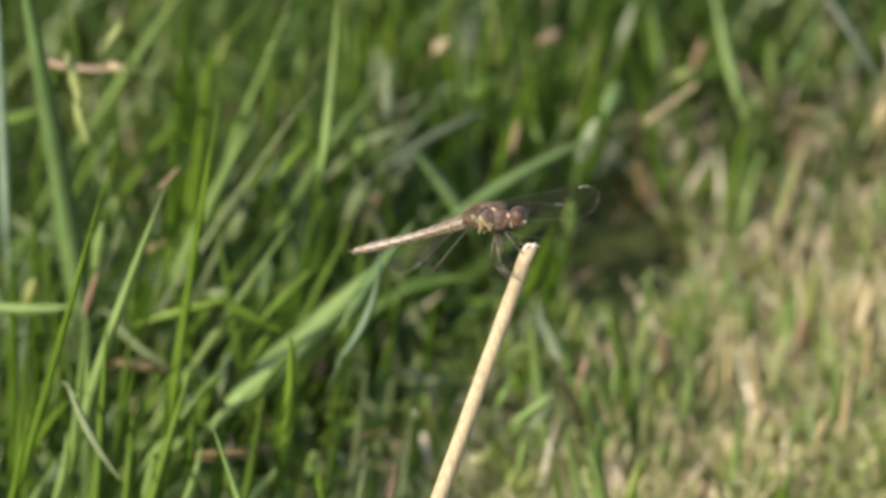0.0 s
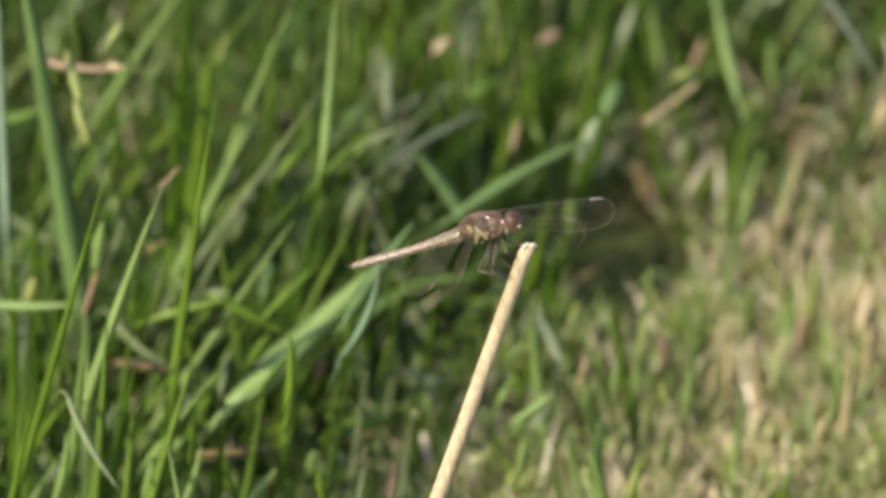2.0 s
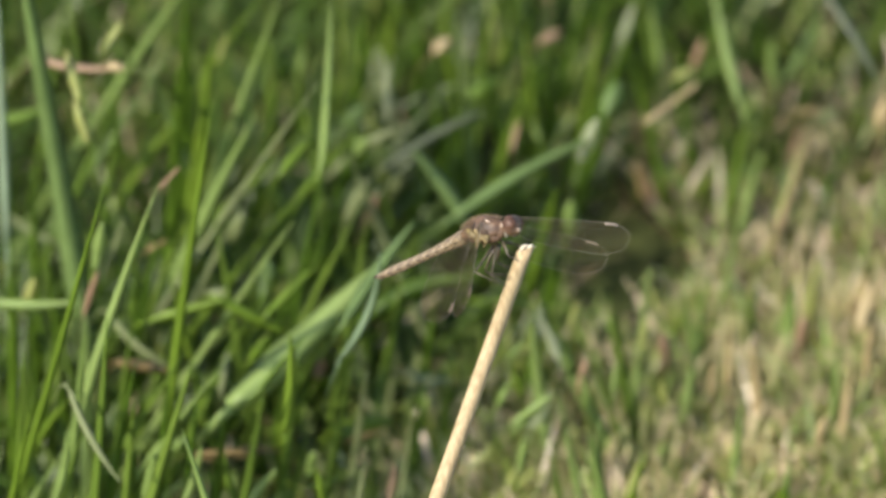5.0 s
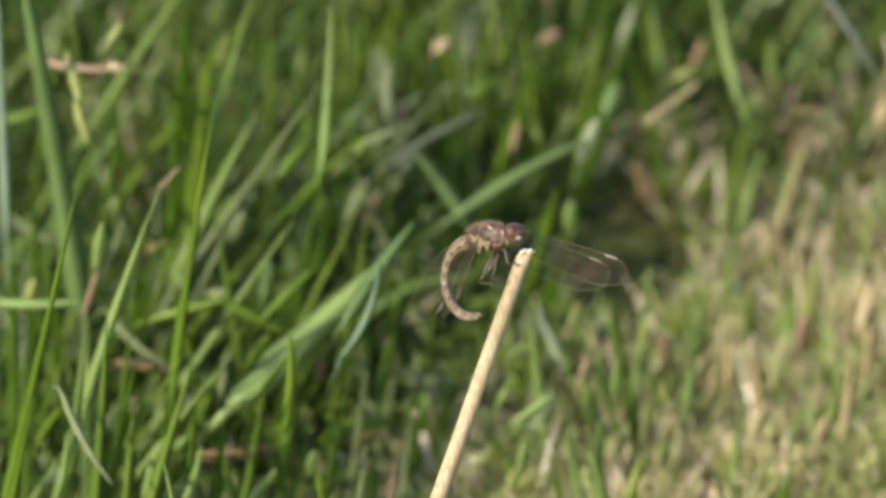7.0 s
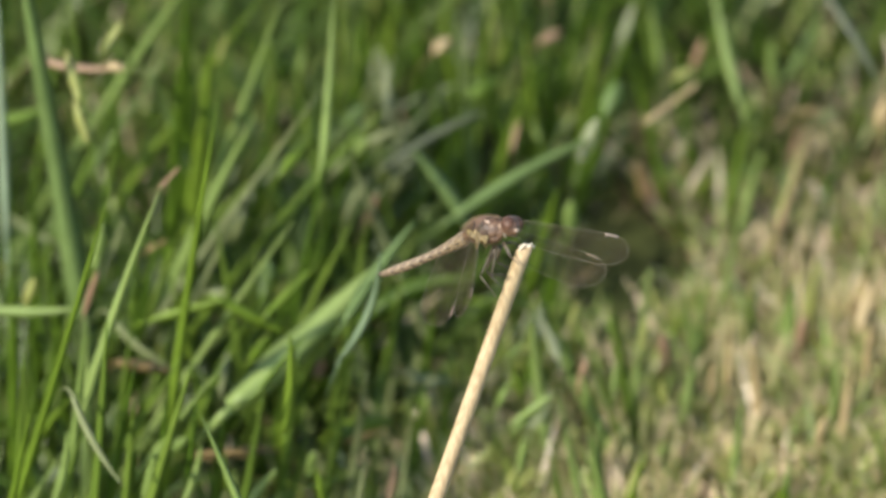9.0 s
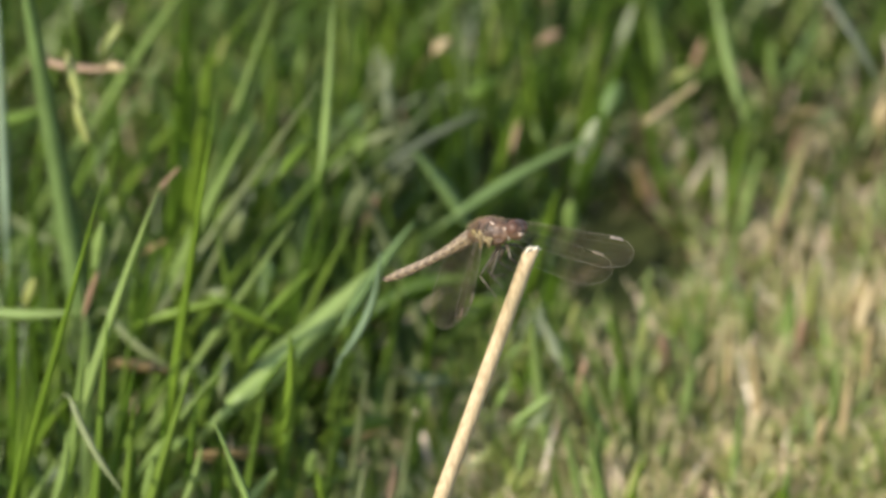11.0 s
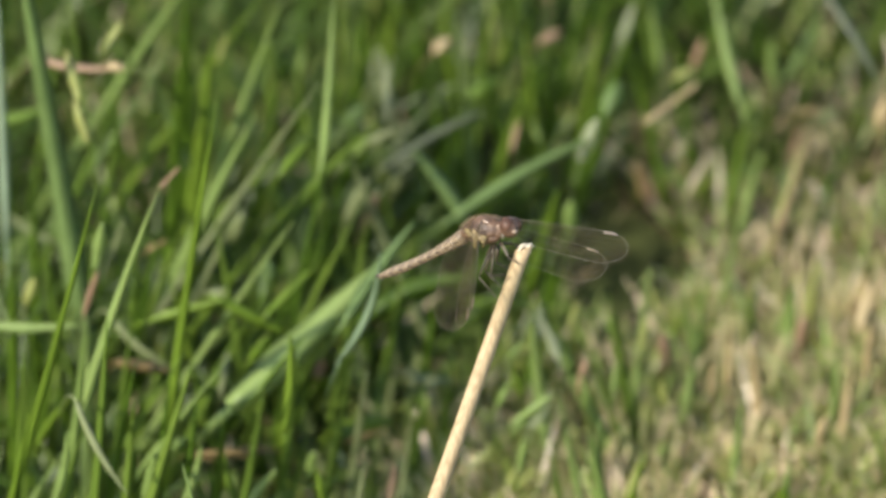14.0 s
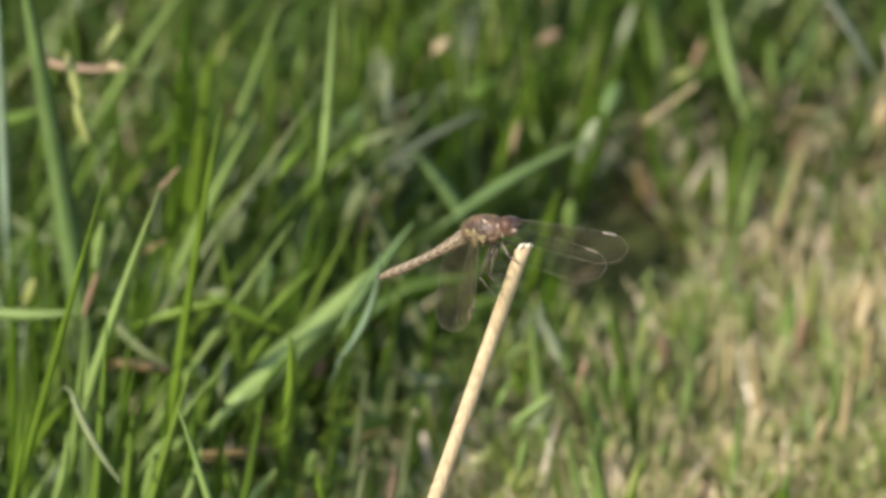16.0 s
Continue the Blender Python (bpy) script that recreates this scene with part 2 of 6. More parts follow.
def edge_of_mowing(y):
    """x of the line between the tall grass and the mown lawn."""
    away = np.clip((np.abs(y - 0.2) - 0.2) / 0.6, 0, 1)
    return -0.044 + (y - 0.119) * 0.64 + np.maximum(y - 0.2, 0) * 0.3 - 0.012 * np.exp(-((y - 0.25) / 0.024) ** 2) + 0.006 * np.sin(y * 45) + away * (0.14 * np.sin(y * 2.3 + 1) + 0.05 * np.sin(y * 7.1))


def scatter(rng, n, x0, x1, y0, y1):
    """Points in a field with a soft rim."""
    p = np.stack([rng.uniform(x0, x1, n), rng.uniform(y0, y1, n)], 1)
    rim = np.hypot(p[:, 0] / 0.3, (p[:, 1] - 0.22) / 0.33)
    return p[rng.uniform(0, 1, n) > np.clip((rim - 0.75) / 0.4, 0, 1)]


# Spots opened to dark soil, standing in for shade between the blades.
SHADE_GAPS = ((-0.1180, 0.1850, 0.0100, 0.0300), (-0.1120, 0.2300, 0.0130, 0.0350), (0.0250, 0.2020, 0.0180, 0.0280), (-0.0604, 0.2182, 0.0055, 0.0096), (-0.0948, 0.2230, 0.0055, 0.0096), (-0.1056, 0.3073, 0.0055, 0.0096), (-0.0699, 0.2895, 0.0055, 0.0096), (0.0435, 0.2620, 0.0083, 0.0072), (-0.0787, 0.1166, 0.0055, 0.0060), (-0.0655, 0.1210, 0.0062, 0.0060), (-0.0026, 0.2473, 0.0055, 0.0072), (-0.0351, 0.1233, 0.0083, 0.0072), (0.0053, 0.1944, 0.0055, 0.0072), (-0.0095, 0.2497, 0.0083, 0.0108), (-0.0381, 0.1699, 0.0069, 0.0072), (0.0395, 0.3034, 0.0048, 0.0120), (-0.0854, 0.2302, 0.0069, 0.0096))


def patch(p, scale, phase):
    """A smooth value from about -1 to 1 over the ground, for tufts and thin spots."""
    return np.array([noise.noise(Vector((x * scale, y * scale, phase))) for x, y in p])


def keep_gaps(rng, p, least=0.3):
    """Thin the grass to dark soil, in place of shade, over set spots and let it clump."""
    keep = rng.uniform(0, 1, len(p)) < np.clip(0.85 + 1.1 * patch(p, 70, 5.0), least, 1.0)
    for x, y, rx, ry in SHADE_GAPS:
        d = ((p[:, 0] - x) / rx) ** 2 + ((p[:, 1] - y) / ry) ** 2
        keep &= (d > 1) | (rng.uniform(0, 1, len(p)) < 0.025)
    return p[keep]


def tufted(rng, centres, per, spread):
    """Roots of blades that fan out from tuft centres, and the ways they lean."""
    own = np.repeat(np.arange(len(centres)), per)
    ways = rng.uniform(0, 2 * math.pi, len(own))
    away = spread * np.sqrt(rng.uniform(0, 1, len(own)))
    return centres[own] + np.stack([away * np.cos(ways), away * np.sin(ways)], 1), ways + rng.normal(0, 0.5, len(own)), own


def dryness(p):
    """How scorched the lawn is, from 0 to 1: worst in one patch, with smaller spots about it."""
    worst = np.exp(-((p[:, 0] - 0.075) / 0.055) ** 2 - ((p[:, 1] - 0.165) / 0.06) ** 2)
    edge = np.exp(-((p[:, 0] - 0.02) / 0.022) ** 2 - ((p[:, 1] - 0.122) / 0.025) ** 2)
    return np.clip(0.35 + 0.5 * worst + 0.3 * edge + 1.0 * patch(p, 46, 9.0), 0.06, 0.92) * np.clip(1 - (p[:, 1] - 0.2) / 0.055, 0.25, 1.0)


def plant_grass():
    rng = np.random.default_rng(11)
    # mown lawn in small tufts, dry in patches away from the tall grass
    c = scatter(rng, 8500, -0.06, 0.3, 0.0, 0.55)
    off = c[:, 0] - edge_of_mowing(c[:, 1])
    c = c[(off > rng.normal(0, 0.008, len(c))) & (rng.uniform(0, 1, len(c)) < np.clip(1.3 - (c[:, 1] - 0.17) * 9.0, 0.3, 1.0))]
    c = keep_gaps(rng, c, 0.7)
    p, ways, own = tufted(rng, c, 13, 0.003)
    off = p[:, 0] - edge_of_mowing(p[:, 1])
    dry = rng.uniform(0, 1, len(p)) < (dryness(c) * rng.uniform(0.4, 1.6, len(c)))[own] * np.clip(off / (0.06 - 0.035 * np.clip((p[:, 1] - 0.2) / 0.03, 0, 1)), 0.08, 1.0)
    size = rng.uniform(0.65, 1.25, len(c))[own]
    rough = ~dry & (rng.uniform(0, 1, len(p)) < np.clip((p[:, 1] - 0.205) / 0.06, 0, 0.85))
    for name, label, k, mix in (("lawn_grass", "short mown lawn grass, green and yellow-green", ~dry & ~rough, lawn_mix),
                                ("rough_grass", "darker green short grass at the lawn edge", rough, tall_mix),
                                ("dry_lawn_grass", "short dry straw-coloured blades in the mown lawn", dry, dry_mix)):
        n = int(k.sum())
        sward(name, label, p[k], rng.uniform(0.005, 0.018, n) * size[k], rng.uniform(0.0004, 0.0012, n), rng.uniform(0, 0.4, n),
              rng.uniform(0, 0.35, n), mix, ways=ways[k])
    p = scatter(rng, 36000, -0.05, 0.3, 0.0, 0.55)
    off = p[:, 0] - edge_of_mowing(p[:, 1])
    p = keep_gaps(rng, p[rng.uniform(0, 1, len(p)) < np.clip(off / 0.035, 0.15, 1.0) * (off > -0.01) * np.clip(1.3 - (p[:, 1] - 0.17) * 9.0, 0.35, 1.0)], 0.7)
    n = len(p)
    sward("lawn_thatch", "dry clippings and dead blades low in the lawn", p, rng.uniform(0.004, 0.011, n), rng.uniform(0.0005, 0.0013, n),
          rng.uniform(0.3, 1.6, n), rng.uniform(0, 0.6, n), thatch_mix, 3)
    # a few broader blades that stand out of the lawn
    p = scatter(rng, 4300, -0.05, 0.3, 0.0, 0.55)
    p = keep_gaps(rng, p[(p[:, 0] > edge_of_mowing(p[:, 1]) - 0.005) & (rng.uniform(0, 1, len(p)) < np.clip(1.2 - (p[:, 1] - 0.15) * 5, 0.3, 1.0))])
    n = len(p)
    sward("broad_lawn_grass", "broader pale green and bleached blades standing out of the lawn", p, rng.uniform(0.009, 0.023, n), rng.uniform(0.001, 0.0022, n),
          rng.uniform(0, 0.5, n), rng.uniform(0, 0.5, n), tip_mix, 5)
    # withered blades where the lawn meets the tall grass
    p = scatter(rng, 1700, -0.02, 0.2, 0.19, 0.28)
    off = p[:, 0] - edge_of_mowing(p[:, 1])
    p = keep_gaps(rng, p[(off > -0.012) & (patch(p, 60, 2.0) > -0.15)])
    n = len(p)
    sward("withered_lawn_edge", "withered pinkish-brown blades along the lawn edge", p, rng.uniform(0.006, 0.019, n), rng.uniform(0.0008, 0.0022, n),
          rng.uniform(0, 0.7, n), rng.uniform(0, 0.5, n), wither_mix, 4)
    # tall grass, lower towards the lawn
    p = scatter(rng, 15000, -0.32, 0.2, 0.03, 0.6)
    p = keep_gaps(rng, p[(p[:, 0] < edge_of_mowing(p[:, 1]) + rng.normal(0, 0.012, len(p))) & (rng.uniform(0, 1, len(p)) < np.clip(1 - (p[:, 1] - 0.17) * 5, 0.5, 1.0))])
    n = len(p)
    tall = np.clip(0.4 + (edge_of_mowing(p[:, 1]) - p[:, 0]) / 0.09, 0.35, 1.0)
    sward("tall_grass", "uncut lush green grass beside the lawn", p, rng.uniform(0.02, 0.058, n) * tall, rng.uniform(0.0008, 0.0024, n),
          rng.uniform(0, 0.6, n), rng.uniform(0, 0.8, n), tall_mix, 6, 0.7)
    p = scatter(rng, 2000, -0.32, 0.1, 0.03, 0.6)
    p = keep_gaps(rng, p[p[:, 0] < edge_of_mowing(p[:, 1]) - 0.012])
    n = len(p)
    sward("leaning_grass", "vivid green blades leaning across the tall grass", p, rng.uniform(0.025, 0.055, n), rng.uniform(0.001, 0.0026, n),
          rng.uniform(0.3, 1.1, n), rng.uniform(0, 0.6, n), lean_mix, 6)
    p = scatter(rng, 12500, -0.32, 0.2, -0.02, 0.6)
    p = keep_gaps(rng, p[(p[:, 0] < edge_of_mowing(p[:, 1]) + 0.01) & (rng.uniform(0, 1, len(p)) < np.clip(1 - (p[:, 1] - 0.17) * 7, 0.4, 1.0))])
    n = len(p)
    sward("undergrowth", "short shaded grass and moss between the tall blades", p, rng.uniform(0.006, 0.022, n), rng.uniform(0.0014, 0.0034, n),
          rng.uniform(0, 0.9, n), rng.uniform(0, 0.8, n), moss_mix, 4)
    p = scatter(rng, 2400, -0.32, 0.2, 0.03, 0.6)
    p = keep_gaps(rng, p[p[:, 0] < edge_of_mowing(p[:, 1]) + 0.015])
    n = len(p)
    sward("dead_grass", "withered brown blades lying among the tall grass", p, rng.uniform(0.008, 0.026, n), rng.uniform(0.0006, 0.0018, n),
          rng.uniform(0.3, 1.7, n), rng.uniform(0, 0.8, n), dead_mix, 4)
    # the grass round about, thinning out with distance
    n = 95000
    far, angle = 0.24 + np.abs(rng.normal(0, 1.4, n)), rng.uniform(0, 2 * math.pi, n)
    p = np.stack([far * np.cos(angle), 0.22 + far * np.sin(angle)], 1)
    # lower, and thicker, in the worn spot before the stem
    spot = np.stack([rng.uniform(-0.3, 0.3, 9000), rng.uniform(-0.2, 0.05, 9000)], 1)
    p = np.concatenate([p[~((np.abs(p[:, 0]) < 0.2) & (p[:, 1] < 0.0) & (p[:, 1] > -0.12))], spot])
    worn = np.where((np.abs(p[:, 0]) < 0.3) & (p[:, 1] < 0.06) & (p[:, 1] > -0.25), 0.42, 1.0)
    tall = p[:, 0] < edge_of_mowing(p[:, 1]) + rng.normal(0, 0.03, len(p)) * (1 + np.abs(p[:, 1] - 0.2))
    wide = 1 + np.hypot(p[:, 0], p[:, 1] - 0.22)
    q, w = p[tall], wide[tall]
    n = len(q)
    sward("meadow_grass", "tall green grass running on beside the lawn", q, rng.uniform(0.03, 0.08, n) * worn[tall], rng.uniform(0.002, 0.0045, n) * w, rng.uniform(0, 0.5, n), rng.uniform(0, 0.8, n), tall_mix)
    # the mown lawn close round the stem
    n = 60000
    far, angle = 0.14 + np.abs(rng.normal(0, 0.45, n)), rng.uniform(0, 2 * math.pi, n)
    q = np.stack([0.05 + far * np.cos(angle), 0.2 + far * np.sin(angle)], 1)
    inside = (np.abs(q[:, 0] - 0.07) < 0.13) & (q[:, 1] > 0.02) & (q[:, 1] < 0.38)
    q = q[~inside & (q[:, 0] > edge_of_mowing(q[:, 1]) + rng.normal(0, 0.02, n))]
    n = len(q)
    sward("near_lawn", "mown half-dry lawn grass round the stem", q, rng.uniform(0.006, 0.02, n), rng.uniform(0.001, 0.0026, n), rng.uniform(0, 0.6, n),
          rng.uniform(0, 0.4, n), tip_mix, 3)
    q, w = p[~tall], wide[~tall]
    dry = rng.uniform(0, 1, len(q)) < 0.4
    for name, label, k, mix in (("far_lawn", "mown lawn running on past the stem", ~dry, lawn_mix), ("far_dry_lawn", "dry blades in the mown lawn further off", dry, dry_mix)):
        n = int(k.sum())
        sward(name, label, q[k], rng.uniform(0.008, 0.02, n), rng.uniform(0.002, 0.004, n) * w[k], rng.uniform(0, 0.6, n), rng.uniform(0, 0.3, n), mix)


plant_grass()


# ---- single blades that stand out ----
VIEWWARD = Vector((0, -0.82, 0.57))


TUFTS = []


def grass_tuft(x, y, label):
    """The root of one clump, which its blades belong to."""
    ob = new("grass_tuft")
    ob.location = (x, y, 0)
    TUFTS.append(tagged(ob, label, "grass tuft", group="tufts of tall grass"))


grass_tuft(-0.13, 0.05, "clump of tall yellow-green and pale grass blades")
grass_tuft(-0.12, 0.2, "clump of tall upright broad green grass blades")
grass_tuft(-0.085, 0.1, "clump of bent and upright green grass blades")
grass_tuft(-0.08, 0.21, "clump of slender leaning green grass blades")
grass_tuft(-0.045, 0.14, "clump with a long wide pale arching leaf")
grass_tuft(-0.02, 0.24, "clump of low crossing pale and grey-green blades")
grass_tuft(0.0, 0.14, "small clump of short green blades at the lawn edge")
grass_tuft(0.03, 0.28, "loose clump of upright blades at the lawn edge")
grass_tuft(0.07, 0.3, "thin clump of pale upright blades in the lawn")


def grass_blade(base, tip, width, bow, roll, material, shape, label):
    """One blade from base to tip: width and sideways bow in mm, roll about its length in degrees."""
    base, tip = Vector(base), Vector(tip)
    axis = tip - base
    length = axis.length
    z = axis.normalized()
    x = VIEWWARD.cross(z)
    if x.length < 0.1:
        x = Vector((1, 0, 0))
    x.normalize()
    if x.x < 0 and abs(x.x) > 0.3:
        x = -x
    y = z.cross(x)
    bm = bmesh.new()
    rings = []
    steps = 12
    w = width * MM / 2
    seed_of = base.x * 91 + tip.z * 57
    for i in range(steps + 1):
        s = i / steps
        if shape == "leaf":
            half = w * min(1.0, 0.55 + 1.6 * s) * (1 - s ** 2.6) ** 0.85
        elif shape == "stem":
            half = w * (1 - 0.3 * s)
        else:
            half = w * max(math.sin(math.pi * min(0.06 + 0.9 * s, 1.0)), 0.0) ** 0.7
        half = max(half, 0.00006) * (1 + 0.1 * noise.noise(Vector((seed_of, s * 5, 0))))
        off = bow * MM * 4 * s * (1 - s)
        dip = 0.02 * length * math.sin(math.pi * s) + 0.0006 * noise.noise(Vector((s * 4, seed_of, 3)))
        q = radians(roll) * (0.4 + s)
        c, t = math.cos(q), math.sin(q)
        thick = 0.12 * MM if shape == "leaf" else 0.5 * half
        fold = 0.28 * half if shape == "leaf" else 0.0
        ring = []
        for u, v in ((-half, fold), (0, -thick), (half, fold), (0, thick)):
            ring.append((off + u * c - v * t, dip + u * t + v * c, s * length))
        rings.append(ring)
    loft(bm, rings)
    turn = Matrix((x, y, z))
    if base.z > 0.004:
        # the lower part of the shoot, bending down and back to its root
        root = Vector((base.x - 0.25 * axis.x * base.z / length, base.y + 1.15 * base.z, -0.003))
        elbow = base - z * min(0.35 * base.z, 0.3 * length)
        thin = w * (0.32 if shape == "leaf" else 0.14)
        shoot = []
        for k in range(9):
            u = k / 8
            p = base * (1 - u) ** 2 + elbow * (2 * u * (1 - u)) + root * u * u
            shoot.append(turn @ (p - base))
        tube(bm, shoot, [thin * (1 - 0.35 * k / 8) for k in range(9)], 5)
    if shape == "leaf":
        tuft = min(TUFTS, key=lambda o: (o.location.xy - base.xy).length)
        ob = part("blade", bm, material, tuft, label)
        place = base - tuft.location
        ob.matrix_basis = Matrix(((x.x, y.x, z.x, place.x), (x.y, y.y, z.y, place.y), (x.z, y.z, z.z, place.z), (0, 0, 0, 1)))
        return ob
    ob = part("dry_stalk" if shape == "stem" else "leaf_scrap", bm, material)
    ob.matrix_world = Matrix(((x.x, y.x, z.x, base.x), (x.y, y.y, z.y, base.y), (x.z, y.z, z.z, base.z), (0, 0, 0, 1)))
    return tagged(ob, label, "dry stalk" if shape == "stem" else "plant scrap", group="scraps caught in the grass")


grass_blade((-0.1195, 0.1277, 0.0600), (-0.1225, 0.1705, 0.1100), 2.7, 0.0, 5, grass_blue, 'leaf', 'blue-green grass blade in the tall grass')
grass_blade((-0.0982, 0.1285, 0.0000), (-0.1163, 0.1285, 0.1543), 6.0, 0.5, 10, grass_soft, 'leaf', 'soft grey-green tall grass blade')
grass_blade((-0.1288, 0.1857, 0.0550), (-0.1115, 0.1761, 0.0670), 3.7, -0.7, -20, grass_mid, 'leaf', 'mid-green grass blade growing in the tall grass')
grass_blade((-0.1115, 0.1568, 0.0930), (-0.0926, 0.1510, 0.0950), 2.3, -1.2, -13, straw_pink, 'stem', 'dry pinkish-brown stalk lying in the grass')
grass_blade((-0.1050, 0.1392, 0.1070), (-0.1019, 0.1325, 0.0970), 2.7, 0.0, 15, seed, 'husk', 'pale yellow-green seed husk among the grass')
grass_blade((-0.1028, 0.1307, 0.0990), (-0.1001, 0.1281, 0.0890), 2.7, 0.0, 4, seed, 'husk', 'pale yellow-green seed husk among the grass')
grass_blade((-0.0993, 0.1458, 0.0650), (-0.1056, 0.1619, 0.1110), 0.9, 0.0, -20, grass_mid, 'stem', 'mid-green grass blade growing in the tall grass')
grass_blade((-0.0967, 0.1440, 0.1030), (-0.0925, 0.1488, 0.1090), 2.7, 0.0, -3, seed, 'husk', 'pale yellow-green seed husk among the grass')
grass_blade((-0.1249, 0.1652, 0.0000), (-0.0895, 0.1652, 0.0915), 2.2, 0.5, -1, grass_mid, 'leaf', 'mid-green grass blade growing in the tall grass')
grass_blade((-0.1273, 0.1979, 0.0000), (-0.0723, 0.1979, 0.0992), 2.5, -0.7, 5, grass_pale, 'leaf', 'pale green grass blade with a light sheen')
blade_vivid = grass_blade((-0.0865, 0.0785, 0.0000), (-0.0684, 0.0785, 0.1343), 3.1, -1.0, -17, grass_vivid, 'leaf', 'vivid yellow-green grass blade in the tall grass')
grass_blade((-0.0799, 0.1840, 0.0000), (-0.0789, 0.1840, 0.0964), 4.5, 0.0, 11, grass_deep, 'leaf', 'deep green broad grass blade low in the grass')
blade_high = grass_blade((-0.0867, 0.1753, 0.0000), (-0.0562, 0.1753, 0.0987), 2.7, -0.4, 6, grass_pale, 'leaf', 'pale green grass blade with a light sheen')
blade_slim = grass_blade((-0.0471, 0.1342, 0.0730), (-0.0439, 0.1506, 0.1150), 2.5, 0.5, 6, grass_pale, 'leaf', 'pale green grass blade with a light sheen')
blade_tipped = grass_blade((-0.1035, 0.1388, 0.0000), (-0.0470, 0.1388, 0.0990), 2.0, -1.0, -19, grass_grey, 'leaf', 'grey-green withered grass blade')
grass_blade((-0.1108, 0.1983, 0.0000), (-0.0605, 0.1983, 0.0854), 2.1, 0.0, -5, grass_vivid, 'leaf', 'vivid yellow-green grass blade in the tall grass')
grass_blade((-0.0953, 0.1458, 0.0000), (-0.0617, 0.1458, 0.0856), 4.5, -1.2, 0, grass_pale, 'leaf', 'pale green grass blade with a light sheen')
blade_front = grass_blade((-0.1281, 0.0454, 0.0000), (-0.0933, 0.0454, 0.1355), 2.4, 0.5, 8, grass_vivid, 'leaf', 'vivid yellow-green grass blade in the tall grass')
blade_arch = grass_blade((-0.1147, 0.0585, 0.0000), (-0.0811, 0.0585, 0.1255), 3.4, -2.2, -3, grass_pale, 'leaf', 'pale green grass blade with a light sheen')
grass_blade((-0.0831, 0.1045, 0.0930), (-0.0786, 0.1037, 0.0990), 0.9, 0.0, 4, straw_pink, 'stem', 'dry pinkish-brown stalk lying in the grass')
grass_blade((-0.0976, 0.0902, 0.0800), (-0.0955, 0.0892, 0.0940), 2.8, 0.0, 11, grass_pale, 'husk', 'pale green grass blade with a light sheen')
grass_blade((-0.1005, 0.0922, 0.0660), (-0.0968, 0.0906, 0.0800), 1.9, 0.0, 22, straw_pink, 'husk', 'dry pinkish-brown stalk lying in the grass')
grass_blade((-0.1019, 0.0794, 0.0000), (-0.0994, 0.0794, 0.0751), 3.1, 0.5, -10, grass_pale, 'leaf', 'pale green grass blade with a light sheen')
blade_level = grass_blade((-0.1239, 0.1009, 0.0630), (-0.1004, 0.0967, 0.0660), 2.9, -1.0, 7, grass_pale, 'leaf', 'pale green grass blade with a light sheen')
grass_blade((-0.0950, 0.1044, 0.0580), (-0.0807, 0.0974, 0.0480), 2.3, -1.5, 9, grass_grey, 'leaf', 'grey-green withered grass blade')
grass_blade((-0.0929, 0.0885, 0.0560), (-0.0811, 0.0905, 0.0520), 2.7, 0.0, -10, straw_orange, 'husk', 'orange-brown dead leaf scrap in the grass')
blade_withered = grass_blade((-0.1015, 0.0394, 0.0820), (-0.0900, 0.0289, 0.0640), 1.9, -1.0, 5, grass_grey, 'leaf', 'grey-green withered grass blade')
grass_blade((-0.1124, 0.0850, 0.0330), (-0.1019, 0.0753, 0.0560), 2.4, -1.2, -24, grass_vivid, 'leaf', 'vivid yellow-green grass blade in the tall grass')
blade_low = grass_blade((-0.0416, -0.0122, 0.0300), (-0.0686, 0.0116, 0.0960), 3.5, 1.0, 4, grass_pale, 'leaf', 'pale green grass blade with a light sheen')
grass_blade((-0.0763, 0.0700, 0.0430), (-0.0629, 0.0727, 0.0420), 2.1, 0.0, 23, straw_orange, 'husk', 'orange-brown dead leaf scrap in the grass')
grass_blade((-0.0670, 0.0788, 0.0500), (-0.0308, 0.1050, 0.0740), 8.3, 0.7, 4, grass_pale, 'leaf', 'pale green grass blade with a light sheen')
grass_blade((-0.0410, 0.0900, 0.0660), (-0.0246, 0.1080, 0.0820), 3.7, -0.7, -10, grass_soft, 'leaf', 'soft grey-green tall grass blade')
grass_blade((-0.0421, 0.0690, 0.0700), (-0.0328, 0.0692, 0.1000), 2.1, 2.4, 0, grass_blue, 'leaf', 'blue-green grass blade in the tall grass')
grass_blade((-0.0158, 0.1549, 0.0500), (0.0182, 0.1716, 0.0620), 3.7, -1.0, 10, grass_soft, 'leaf', 'soft grey-green tall grass blade')
grass_blade((0.0136, 0.1740, 0.0520), (0.0174, 0.1689, 0.0680), 3.7, 0.0, -10, grass_white, 'husk', 'whitish dry leaf tip in the grass')
grass_blade((-0.0128, 0.1627, 0.0420), (-0.0261, 0.1689, 0.0600), 3.6, 0.7, 5, grass_soft, 'leaf', 'soft grey-green tall grass blade')
grass_blade((-0.0312, 0.1798, 0.0480), (-0.0078, 0.1877, 0.0580), 2.2, -1.0, -9, grass_ash, 'leaf', 'dim grey-green old grass blade')
grass_blade((-0.0358, 0.1428, 0.0300), (-0.0106, 0.1436, 0.0400), 6.1, -2.4, 19, grass_deep, 'leaf', 'deep green broad grass blade low in the grass')
